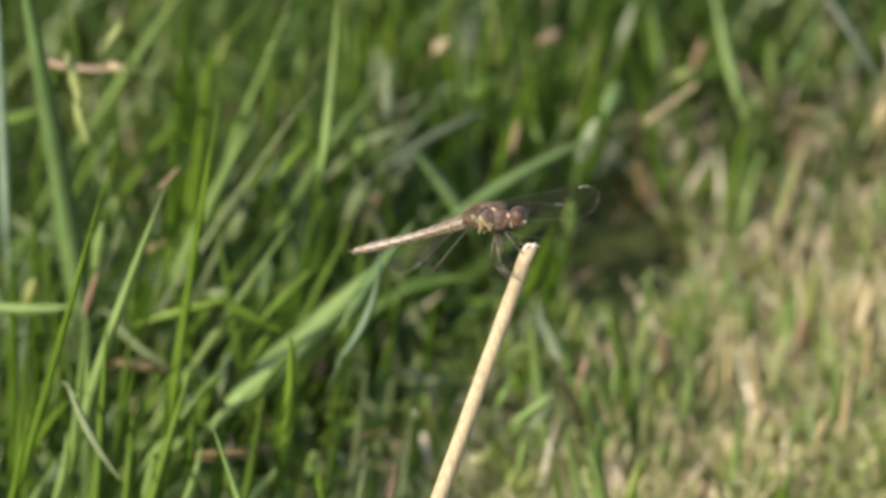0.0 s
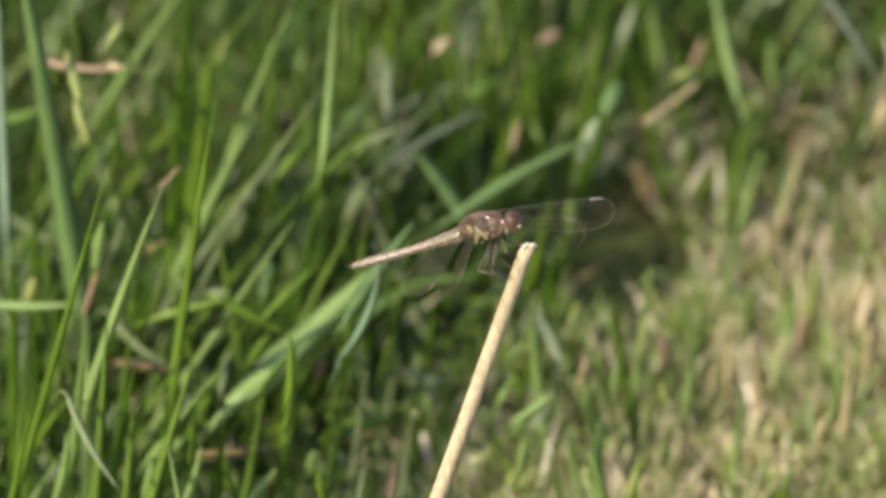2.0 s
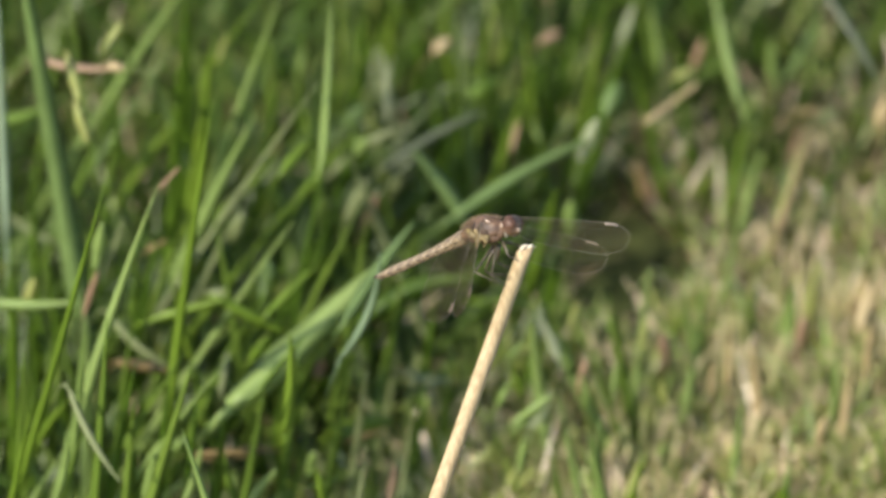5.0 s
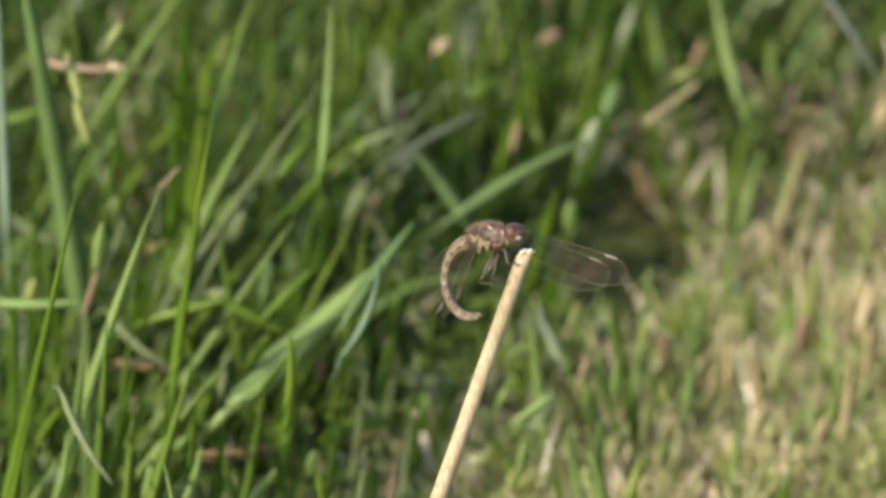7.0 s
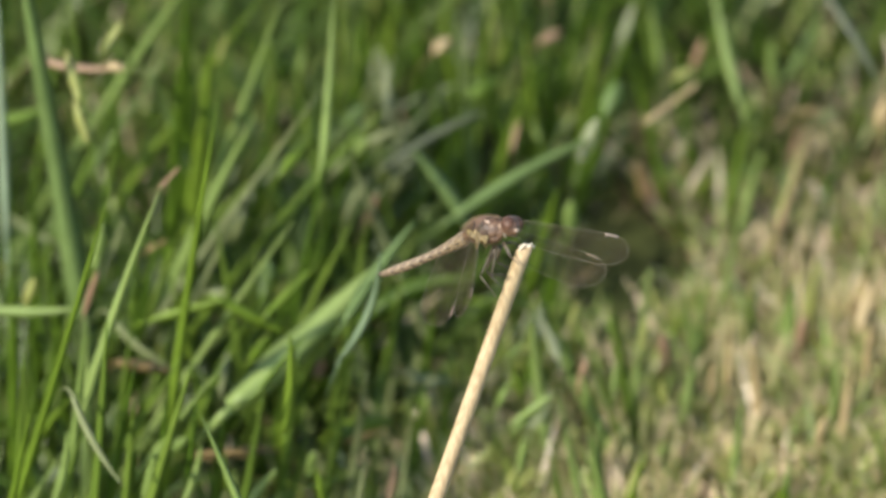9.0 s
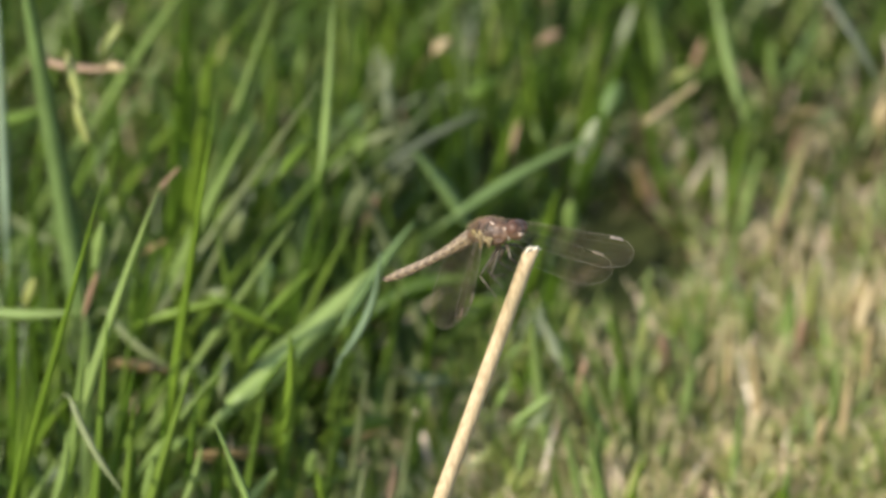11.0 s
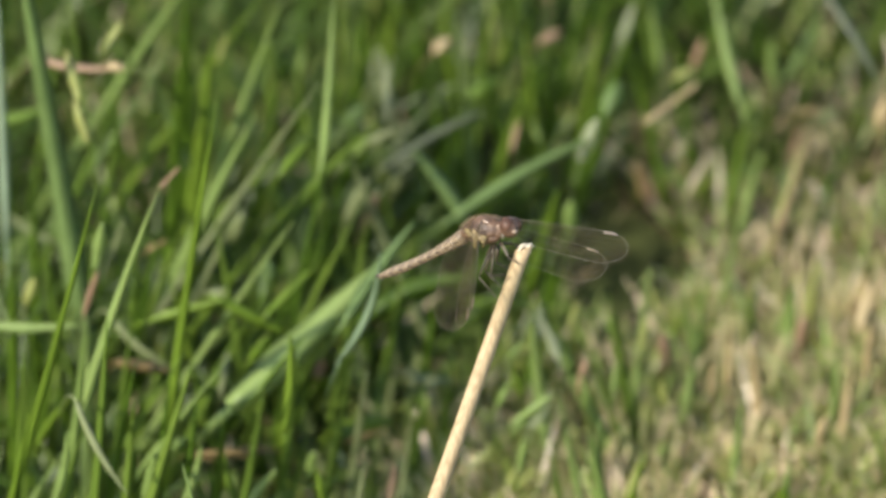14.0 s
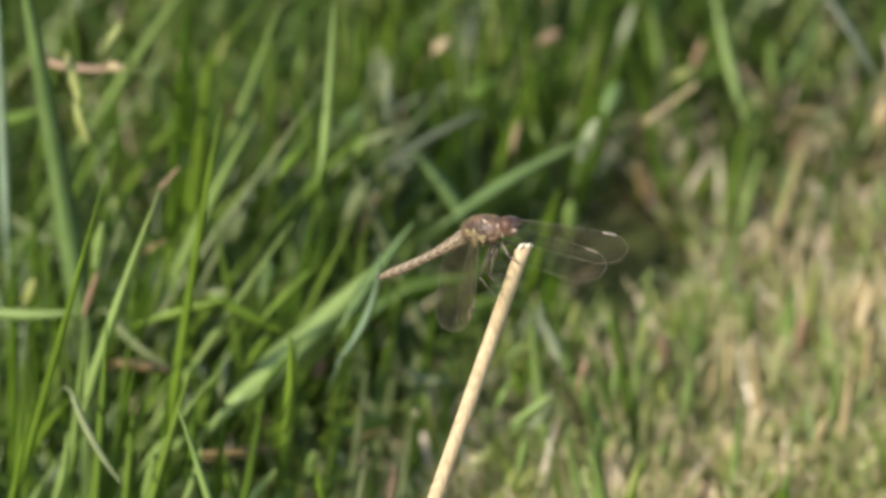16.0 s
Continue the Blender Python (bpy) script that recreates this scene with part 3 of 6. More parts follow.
grass_blade((-0.0702, 0.1022, 0.0640), (-0.0542, 0.1015, 0.0540), 2.9, 0.0, 4, grass_vivid, 'leaf', 'vivid yellow-green grass blade in the tall grass')
blade_by_wing = grass_blade((0.0003, 0.1700, 0.0140), (0.0089, 0.1593, 0.0560), 4.0, 0.6, 5, grass_vivid, 'leaf', 'vivid yellow-green grass blade in the tall grass')
grass_blade((0.0111, 0.1621, 0.0400), (0.0115, 0.1588, 0.0520), 3.5, 0.0, -1, grass_pale, 'husk', 'pale green grass blade with a light sheen')
grass_blade((0.0296, 0.1999, 0.0460), (0.0422, 0.2078, 0.0520), 1.5, 0.0, 13, straw, 'stem', 'dry straw-coloured blade caught in the grass')
grass_blade((0.0532, 0.2142, 0.0400), (0.0456, 0.2321, 0.0680), 3.0, -0.5, 5, grass_pale, 'leaf', 'pale green grass blade with a light sheen')
grass_blade((0.0715, 0.2141, 0.0750), (0.0853, 0.1943, 0.0600), 2.4, 0.7, -23, grass_ash, 'leaf', 'dim grey-green old grass blade')
grass_blade((-0.0212, 0.2224, 0.0510), (-0.0165, 0.2263, 0.0520), 2.7, 0.0, 10, straw_orange, 'husk', 'orange-brown dead leaf scrap in the grass')
grass_blade((0.0047, 0.2345, 0.0460), (0.0097, 0.2365, 0.0480), 2.4, 0.0, -6, straw_pink, 'husk', 'dry pinkish-brown stalk lying in the grass')
grass_blade((-0.0104, 0.2237, 0.0000), (-0.0147, 0.2237, 0.0573), 2.9, 0.0, -20, grass_pale, 'leaf', 'pale green grass blade with a light sheen')
grass_blade((0.0257, 0.2583, 0.0310), (0.0296, 0.2556, 0.0460), 2.1, 0.0, 8, grass_mid, 'leaf', 'mid-green grass blade growing in the tall grass')
grass_blade((0.0142, 0.0641, 0.0000), (0.0281, 0.0641, 0.0491), 2.1, 0.0, 21, grass_vivid, 'leaf', 'vivid yellow-green grass blade in the tall grass')
grass_blade((-0.0017, 0.0924, 0.0340), (0.0048, 0.0930, 0.0440), 2.9, 0.0, -14, grass_pale, 'leaf', 'pale green grass blade with a light sheen')
grass_blade((0.0132, 0.1085, 0.0320), (0.0142, 0.1091, 0.0420), 2.1, 0.0, 6, straw_pink, 'husk', 'dry pinkish-brown stalk lying in the grass')
grass_blade((-0.0003, 0.1057, 0.0340), (-0.0029, 0.1057, 0.0420), 2.1, 0.0, -10, grass_vivid, 'leaf', 'vivid yellow-green grass blade in the tall grass')
grass_blade((-0.1127, 0.0643, 0.0000), (-0.0659, 0.0643, 0.0753), 2.2, -1.0, 12, grass_pale, 'leaf', 'pale green grass blade with a light sheen')
grass_blade((-0.0810, 0.0744, 0.0400), (-0.0770, 0.0727, 0.0460), 3.2, 0.0, 11, grass_pale, 'husk', 'pale green grass blade with a light sheen')
grass_blade((-0.0497, 0.0876, 0.0230), (-0.0482, 0.0850, 0.0330), 2.9, 0.0, -14, grass_pale, 'husk', 'pale green grass blade with a light sheen')
grass_blade((-0.0419, 0.1818, 0.0000), (-0.0537, 0.1818, 0.0788), 2.1, 0.0, 16, grass_mid, 'leaf', 'mid-green grass blade growing in the tall grass')
grass_blade((-0.1023, 0.1745, 0.0000), (-0.0484, 0.1745, 0.0645), 1.8, 0.0, 7, grass_mid, 'leaf', 'mid-green grass blade growing in the tall grass')
grass_blade((-0.1266, 0.1847, 0.0000), (-0.0827, 0.1847, 0.0769), 2.4, 0.0, 9, grass_soft, 'leaf', 'soft grey-green tall grass blade')
grass_blade((-0.0644, 0.1814, 0.0000), (-0.0880, 0.1814, 0.0751), 2.6, 0.0, 16, grass_soft, 'leaf', 'soft grey-green tall grass blade')
grass_blade((-0.1204, 0.2079, 0.0000), (-0.1079, 0.2079, 0.0775), 2.0, 0.0, -3, grass_mid, 'leaf', 'mid-green grass blade growing in the tall grass')
grass_blade((-0.1210, 0.1763, 0.0350), (-0.1086, 0.1653, 0.0350), 2.0, -0.7, 12, grass_grey, 'leaf', 'grey-green withered grass blade')
grass_blade((-0.0992, 0.1051, 0.0000), (-0.0526, 0.1051, 0.0837), 2.2, -0.5, 18, grass_pale, 'leaf', 'pale green grass blade with a light sheen')
grass_blade((-0.0742, 0.1336, 0.0430), (-0.0678, 0.1305, 0.0460), 2.7, 0.0, -19, grass_grey, 'husk', 'grey-green withered grass blade')
grass_blade((-0.1129, 0.1108, 0.0000), (-0.1134, 0.1108, 0.0719), 1.6, 0.0, 17, grass_deep, 'leaf', 'deep green broad grass blade low in the grass')
grass_blade((-0.1147, 0.0692, 0.0000), (-0.1126, 0.0692, 0.0730), 1.7, 0.0, -5, grass_mid, 'leaf', 'mid-green grass blade growing in the tall grass')
grass_blade((-0.0482, 0.1276, 0.0230), (-0.0466, 0.1247, 0.0300), 2.7, 0.0, -1, straw_pink, 'husk', 'dry pinkish-brown stalk lying in the grass')
grass_blade((-0.0891, 0.0649, 0.0000), (-0.0802, 0.0649, 0.0698), 3.1, 0.5, -17, grass_deep, 'leaf', 'deep green broad grass blade low in the grass')
grass_blade((-0.0573, 0.0954, 0.0000), (-0.0548, 0.0954, 0.0510), 2.9, 0.0, 9, grass_vivid, 'leaf', 'vivid yellow-green grass blade in the tall grass')
grass_blade((-0.0634, 0.1038, 0.0450), (-0.0587, 0.1038, 0.0530), 2.1, 0.0, -10, grass_vivid, 'leaf', 'vivid yellow-green grass blade in the tall grass')
grass_blade((-0.0593, 0.1197, 0.0000), (-0.0443, 0.1197, 0.0986), 2.0, -0.5, 18, grass_deep, 'leaf', 'deep green broad grass blade low in the grass')
grass_blade((-0.1303, 0.0627, 0.0000), (-0.1048, 0.0627, 0.0493), 3.1, 0.0, -11, grass_pale, 'leaf', 'pale green grass blade with a light sheen')
grass_blade((-0.0626, 0.0560, 0.0400), (-0.0561, 0.0560, 0.0495), 2.4, 0.0, 3, grass_pale, 'leaf', 'pale green grass blade with a light sheen')
grass_blade((-0.0439, 0.0913, 0.0300), (-0.0413, 0.0880, 0.0260), 2.7, 0.0, -5, grass_grey, 'husk', 'grey-green withered grass blade')
grass_blade((-0.0200, 0.1188, 0.0000), (-0.0166, 0.1188, 0.0294), 2.6, 0.0, 5, grass_vivid, 'leaf', 'vivid yellow-green grass blade in the tall grass')
grass_blade((-0.0271, 0.1285, 0.0240), (-0.0159, 0.1290, 0.0220), 2.7, -1.2, -15, grass_grey, 'leaf', 'grey-green withered grass blade')
grass_blade((-0.0024, 0.1904, 0.0440), (-0.0007, 0.1917, 0.0520), 1.6, 0.0, -15, straw_pink, 'husk', 'dry pinkish-brown stalk lying in the grass')
grass_blade((0.0045, 0.2069, 0.0360), (0.0031, 0.2069, 0.0425), 1.8, 0.0, 12, grass_pale, 'leaf', 'pale green grass blade with a light sheen')
grass_blade((0.0138, 0.2283, 0.0000), (0.0242, 0.2283, 0.0395), 3.1, 0.0, 12, grass_deep, 'leaf', 'deep green broad grass blade low in the grass')
grass_blade((0.0100, 0.2307, 0.0000), (0.0277, 0.2307, 0.0543), 3.4, 0.0, 3, grass_deep, 'leaf', 'deep green broad grass blade low in the grass')
grass_blade((-0.0083, 0.2346, 0.0320), (-0.0117, 0.2346, 0.0419), 3.4, 0.0, 21, grass_mid, 'leaf', 'mid-green grass blade growing in the tall grass')
grass_blade((-0.0417, 0.1854, 0.0450), (-0.0363, 0.1802, 0.0550), 3.5, 0.0, -14, grass_pale, 'husk', 'pale green grass blade with a light sheen')
grass_blade((-0.0251, 0.2321, 0.0000), (-0.0345, 0.2321, 0.0468), 3.1, 0.0, 17, grass_grey, 'leaf', 'grey-green withered grass blade')
grass_blade((0.0366, 0.2246, 0.0420), (0.0420, 0.2265, 0.0440), 2.4, 0.0, -16, seed, 'husk', 'pale yellow-green seed husk among the grass')
blade_wave = grass_blade((-0.0584, 0.1609, 0.0400), (-0.0349, 0.1503, 0.0770), 2.7, -1.2, 23, grass_mid, 'leaf', 'mid-green grass blade growing in the tall grass')
grass_blade((-0.0821, 0.1745, 0.0000), (-0.0723, 0.1745, 0.0884), 4.5, 0.0, 6, grass_vivid, 'leaf', 'vivid yellow-green grass blade in the tall grass')
grass_blade((-0.0851, 0.1673, 0.0000), (-0.0790, 0.1673, 0.0964), 3.9, 0.0, 5, grass_deep, 'leaf', 'deep green broad grass blade low in the grass')
grass_blade((-0.0720, 0.1972, 0.0650), (-0.0697, 0.1977, 0.0730), 1.7, 0.0, 23, seed, 'husk', 'pale yellow-green seed husk among the grass')
grass_blade((-0.0532, 0.2202, 0.0450), (-0.0517, 0.2202, 0.0548), 2.6, 0.0, 14, grass_pale, 'leaf', 'pale green grass blade with a light sheen')
grass_blade((-0.0941, 0.1123, 0.0700), (-0.0916, 0.1123, 0.0790), 1.4, 0.0, 14, grass_grey, 'leaf', 'grey-green withered grass blade')
grass_blade((-0.0943, 0.1337, 0.0000), (-0.0656, 0.1337, 0.0678), 3.1, 0.0, -22, grass_grey, 'leaf', 'grey-green withered grass blade')
grass_blade((-0.0955, 0.1397, 0.0000), (-0.0519, 0.1397, 0.0676), 2.2, 0.0, -6, grass_vivid, 'leaf', 'vivid yellow-green grass blade in the tall grass')
grass_blade((-0.1146, 0.1079, 0.0580), (-0.1121, 0.1074, 0.0660), 2.9, 0.0, -20, seed, 'husk', 'pale yellow-green seed husk among the grass')
grass_blade((-0.1094, 0.0560, 0.0000), (-0.0983, 0.0560, 0.0918), 3.5, 0.5, -15, grass_pale, 'leaf', 'pale green grass blade with a light sheen')
grass_blade((-0.1019, 0.0413, 0.0000), (-0.0929, 0.0413, 0.1022), 3.4, 0.5, -14, grass_mid, 'leaf', 'mid-green grass blade growing in the tall grass')
grass_blade((-0.0862, 0.1017, 0.0580), (-0.0680, 0.1017, 0.0640), 2.9, 0.0, 17, grass_vivid, 'leaf', 'vivid yellow-green grass blade in the tall grass')
grass_blade((-0.0554, 0.0891, 0.0380), (-0.0534, 0.0945, 0.0580), 3.5, 0.0, -18, grass_vivid, 'leaf', 'vivid yellow-green grass blade in the tall grass')
grass_blade((-0.0593, 0.1006, 0.0600), (-0.0477, 0.1124, 0.0660), 2.7, 0.0, -10, grass_vivid, 'leaf', 'vivid yellow-green grass blade in the tall grass')
grass_blade((-0.0695, 0.0863, 0.0480), (-0.0679, 0.0907, 0.0560), 1.7, 0.0, 0, grass_grey, 'husk', 'grey-green withered grass blade')
grass_blade((-0.1164, 0.0669, 0.0000), (-0.0764, 0.0669, 0.0747), 2.6, 0.0, 17, grass_mid, 'leaf', 'mid-green grass blade growing in the tall grass')
grass_blade((-0.1178, 0.0571, 0.0000), (-0.1120, 0.0571, 0.0847), 2.2, 0.0, 23, grass_mid, 'leaf', 'mid-green grass blade growing in the tall grass')
grass_blade((-0.1259, 0.0358, 0.0000), (-0.1093, 0.0358, 0.0846), 2.4, 0.0, 10, grass_vivid, 'leaf', 'vivid yellow-green grass blade in the tall grass')
grass_blade((-0.1179, 0.0446, 0.0000), (-0.0973, 0.0446, 0.0751), 2.6, 0.0, -14, grass_mid, 'leaf', 'mid-green grass blade growing in the tall grass')
grass_blade((-0.1020, 0.0446, 0.0000), (-0.0870, 0.0446, 0.0875), 2.4, 0.0, 2, grass_deep, 'leaf', 'deep green broad grass blade low in the grass')
grass_blade((-0.0812, 0.0514, 0.0000), (-0.0735, 0.0514, 0.0733), 2.6, 0.0, 10, grass_deep, 'leaf', 'deep green broad grass blade low in the grass')
grass_blade((-0.0987, 0.0836, 0.0000), (-0.0890, 0.0836, 0.0721), 2.0, 0.0, -22, grass_mid, 'leaf', 'mid-green grass blade growing in the tall grass')
grass_blade((-0.1057, 0.1217, 0.0000), (-0.1103, 0.1217, 0.0658), 2.1, 0.0, 8, grass_deep, 'leaf', 'deep green broad grass blade low in the grass')
grass_blade((-0.1133, 0.1394, 0.0000), (-0.1140, 0.1394, 0.0741), 2.4, 0.0, -6, grass_deep, 'leaf', 'deep green broad grass blade low in the grass')
grass_blade((-0.1055, 0.1579, 0.0000), (-0.0935, 0.1579, 0.0806), 2.4, 0.0, 4, grass_mid, 'leaf', 'mid-green grass blade growing in the tall grass')
grass_blade((-0.1227, 0.1767, 0.0000), (-0.0914, 0.1767, 0.0775), 1.8, 0.0, 8, grass_mid, 'leaf', 'mid-green grass blade growing in the tall grass')
grass_blade((-0.0781, 0.2053, 0.0000), (-0.0608, 0.2053, 0.0728), 1.8, 0.0, 8, grass_deep, 'leaf', 'deep green broad grass blade low in the grass')
grass_blade((-0.0676, 0.1959, 0.0000), (-0.0567, 0.1959, 0.0678), 2.1, 0.0, 1, grass_deep, 'leaf', 'deep green broad grass blade low in the grass')
grass_blade((-0.0515, 0.1818, 0.0000), (-0.0378, 0.1818, 0.0644), 2.4, 0.0, 2, grass_deep, 'leaf', 'deep green broad grass blade low in the grass')
grass_blade((-0.0423, 0.1896, 0.0000), (-0.0313, 0.1896, 0.0397), 2.1, 0.0, -15, grass_deep, 'leaf', 'deep green broad grass blade low in the grass')
grass_blade((-0.0349, 0.1541, 0.0000), (-0.0430, 0.1541, 0.0512), 2.4, 0.0, 0, grass_mid, 'leaf', 'mid-green grass blade growing in the tall grass')
grass_blade((-0.0676, 0.1470, 0.0000), (-0.0442, 0.1470, 0.0561), 2.4, 0.0, -18, grass_deep, 'leaf', 'deep green broad grass blade low in the grass')
grass_blade((-0.0554, 0.1288, 0.0000), (-0.0598, 0.1288, 0.0545), 2.6, 0.0, 0, grass_mid, 'leaf', 'mid-green grass blade growing in the tall grass')
grass_blade((-0.0652, 0.1414, 0.0600), (-0.0679, 0.1429, 0.0510), 3.5, 0.0, 1, grass_grey, 'husk', 'grey-green withered grass blade')
grass_blade((-0.0965, 0.1280, 0.0000), (-0.0838, 0.1280, 0.0662), 2.9, 0.0, 13, grass_deep, 'leaf', 'deep green broad grass blade low in the grass')
grass_blade((-0.1002, 0.1283, 0.0000), (-0.0779, 0.1283, 0.0691), 2.1, 0.0, -5, grass_mid, 'leaf', 'mid-green grass blade growing in the tall grass')
grass_blade((-0.0876, 0.1337, 0.0550), (-0.0828, 0.1354, 0.0570), 1.6, 0.0, -24, straw_orange, 'husk', 'orange-brown dead leaf scrap in the grass')
grass_blade((-0.0597, 0.0760, 0.0000), (-0.0494, 0.0760, 0.0444), 2.4, 0.0, 1, grass_mid, 'leaf', 'mid-green grass blade growing in the tall grass')
grass_blade((-0.0427, 0.1028, 0.0240), (-0.0310, 0.1095, 0.0240), 4.0, -1.2, -14, grass_mid, 'leaf', 'mid-green grass blade growing in the tall grass')
grass_blade((-0.0595, 0.0929, 0.0280), (-0.0752, 0.0946, 0.0240), 2.7, 0.0, 12, straw_orange, 'leaf', 'orange-brown dead leaf scrap in the grass')
grass_blade((0.0065, 0.1191, 0.0000), (0.0014, 0.1191, 0.0509), 3.7, 0.0, 8, grass_pale, 'leaf', 'pale green grass blade with a light sheen')
grass_blade((0.0245, 0.1191, 0.0000), (0.0037, 0.1191, 0.0477), 3.4, 0.0, 8, grass_pale, 'leaf', 'pale green grass blade with a light sheen')
grass_blade((0.0109, 0.1169, 0.0340), (0.0083, 0.1169, 0.0437), 2.6, 0.0, -5, grass_pale, 'leaf', 'pale green grass blade with a light sheen')
grass_blade((0.0230, 0.0727, 0.0000), (0.0142, 0.0727, 0.0491), 3.4, 0.0, -5, grass_pale, 'leaf', 'pale green grass blade with a light sheen')
grass_blade((0.0257, 0.1372, 0.0000), (0.0295, 0.1372, 0.0485), 2.4, 0.0, 20, grass_pale, 'leaf', 'pale green grass blade with a light sheen')
grass_blade((0.0337, 0.1261, 0.0160), (0.0325, 0.1261, 0.0241), 2.9, 0.0, -5, seed, 'leaf', 'pale yellow-green seed husk among the grass')
grass_blade((0.0602, 0.0862, 0.0160), (0.0594, 0.0862, 0.0225), 3.1, 0.0, -7, grass_vivid, 'leaf', 'vivid yellow-green grass blade in the tall grass')
grass_blade((0.0590, 0.2036, 0.0000), (0.0699, 0.2036, 0.0456), 1.8, 0.0, -7, straw, 'leaf', 'dry straw-coloured blade caught in the grass')
grass_blade((0.0598, 0.2110, 0.0000), (0.0677, 0.2110, 0.0332), 2.4, 0.0, 0, grass_pale, 'leaf', 'pale green grass blade with a light sheen')
grass_blade((0.0492, 0.2151, 0.0000), (0.0560, 0.2151, 0.0435), 3.7, 0.0, 21, grass_mid, 'leaf', 'mid-green grass blade growing in the tall grass')
grass_blade((0.0338, 0.1375, 0.0200), (0.0326, 0.1360, 0.0300), 2.7, 0.0, 3, straw_pink, 'husk', 'dry pinkish-brown stalk lying in the grass')
grass_blade((0.0651, 0.1432, 0.0200), (0.0662, 0.1428, 0.0300), 2.7, 0.0, 12, straw_pink, 'husk', 'dry pinkish-brown stalk lying in the grass')
grass_blade((0.0793, 0.1500, 0.0200), (0.0827, 0.1566, 0.0300), 4.0, 0.0, 22, straw, 'husk', 'dry straw-coloured blade caught in the grass')
grass_blade((0.0686, 0.1072, 0.0200), (0.0697, 0.1051, 0.0280), 2.9, 0.0, 17, straw, 'husk', 'dry straw-coloured blade caught in the grass')
grass_blade((0.0487, 0.1082, 0.0000), (0.0507, 0.1082, 0.0322), 2.4, 0.0, 12, grass_pale, 'leaf', 'pale green grass blade with a light sheen')
grass_blade((0.0722, 0.2241, 0.0300), (0.0778, 0.2272, 0.0320), 2.9, 0.0, 15, grass_grey, 'leaf', 'grey-green withered grass blade')
grass_blade((0.0675, 0.2260, 0.0320), (0.0751, 0.2277, 0.0300), 1.6, 0.0, 16, straw, 'leaf', 'dry straw-coloured blade caught in the grass')
grass_blade((-0.0145, 0.2592, 0.0000), (-0.0192, 0.2592, 0.0452), 2.9, 0.0, -12, grass_vivid, 'leaf', 'vivid yellow-green grass blade in the tall grass')
grass_blade((-0.0092, 0.2592, 0.0000), (0.0001, 0.2592, 0.0452), 2.6, 0.0, 0, grass_vivid, 'leaf', 'vivid yellow-green grass blade in the tall grass')
grass_blade((0.0040, 0.2419, 0.0000), (0.0150, 0.2419, 0.0501), 2.9, 0.0, -7, grass_deep, 'leaf', 'deep green broad grass blade low in the grass')
grass_blade((-0.0060, 0.2370, 0.0000), (0.0088, 0.2370, 0.0468), 2.6, 0.0, -11, grass_deep, 'leaf', 'deep green broad grass blade low in the grass')
grass_blade((0.0017, 0.2200, 0.0000), (-0.0097, 0.2200, 0.0500), 2.9, 0.0, 3, grass_deep, 'leaf', 'deep green broad grass blade low in the grass')
grass_blade((-0.0260, 0.2419, 0.0000), (-0.0240, 0.2419, 0.0501), 3.4, 0.0, -9, grass_deep, 'leaf', 'deep green broad grass blade low in the grass')
grass_blade((-0.0342, 0.2548, 0.0000), (-0.0302, 0.2548, 0.0465), 3.4, 0.0, 5, grass_vivid, 'leaf', 'vivid yellow-green grass blade in the tall grass')
grass_blade((-0.0416, 0.2334, 0.0000), (-0.0369, 0.2334, 0.0590), 3.1, 0.0, 4, grass_deep, 'leaf', 'deep green broad grass blade low in the grass')
grass_blade((-0.0000, 0.1464, 0.0000), (0.0079, 0.1464, 0.0502), 2.9, 0.0, -19, grass_deep, 'leaf', 'deep green broad grass blade low in the grass')
grass_blade((0.0038, 0.1693, 0.0000), (0.0115, 0.1693, 0.0390), 2.6, 0.0, -2, grass_deep, 'leaf', 'deep green broad grass blade low in the grass')
grass_blade((-0.0419, 0.1727, 0.0350), (-0.0365, 0.1713, 0.0490), 3.5, 0.0, -5, grass_grey, 'husk', 'grey-green withered grass blade')
grass_blade((-0.0379, 0.1733, 0.0330), (-0.0341, 0.1712, 0.0450), 2.9, 0.0, 10, straw_pink, 'husk', 'dry pinkish-brown stalk lying in the grass')
grass_blade((-0.0314, 0.2062, 0.0200), (-0.0284, 0.2036, 0.0300), 3.2, 0.0, -20, grass_grey, 'husk', 'grey-green withered grass blade')
grass_blade((-0.0234, 0.1810, 0.0000), (-0.0337, 0.1810, 0.0407), 2.4, 0.0, -16, grass_mid, 'leaf', 'mid-green grass blade growing in the tall grass')
grass_blade((-0.0186, 0.1603, 0.0000), (-0.0416, 0.1603, 0.0662), 2.6, 0.0, 0, grass_grey, 'leaf', 'grey-green withered grass blade')
grass_blade((-0.0341, 0.1706, 0.0000), (-0.0219, 0.1706, 0.0414), 2.4, 0.0, -4, grass_mid, 'leaf', 'mid-green grass blade growing in the tall grass')
grass_blade((-0.0677, 0.1277, 0.0000), (-0.0374, 0.1277, 0.0727), 2.1, 0.0, 8, grass_mid, 'leaf', 'mid-green grass blade growing in the tall grass')
grass_blade((0.0514, 0.2110, 0.0000), (0.0582, 0.2110, 0.0315), 2.6, 0.0, -15, grass_pale, 'leaf', 'pale green grass blade with a light sheen')
grass_blade((0.0698, 0.2110, 0.0000), (0.0785, 0.2110, 0.0348), 2.4, 0.0, 21, grass_pale, 'leaf', 'pale green grass blade with a light sheen')
grass_blade((-0.0490, 0.0856, 0.0000), (-0.0398, 0.0856, 0.0549), 2.6, 0.0, -17, grass_mid, 'leaf', 'mid-green grass blade growing in the tall grass')
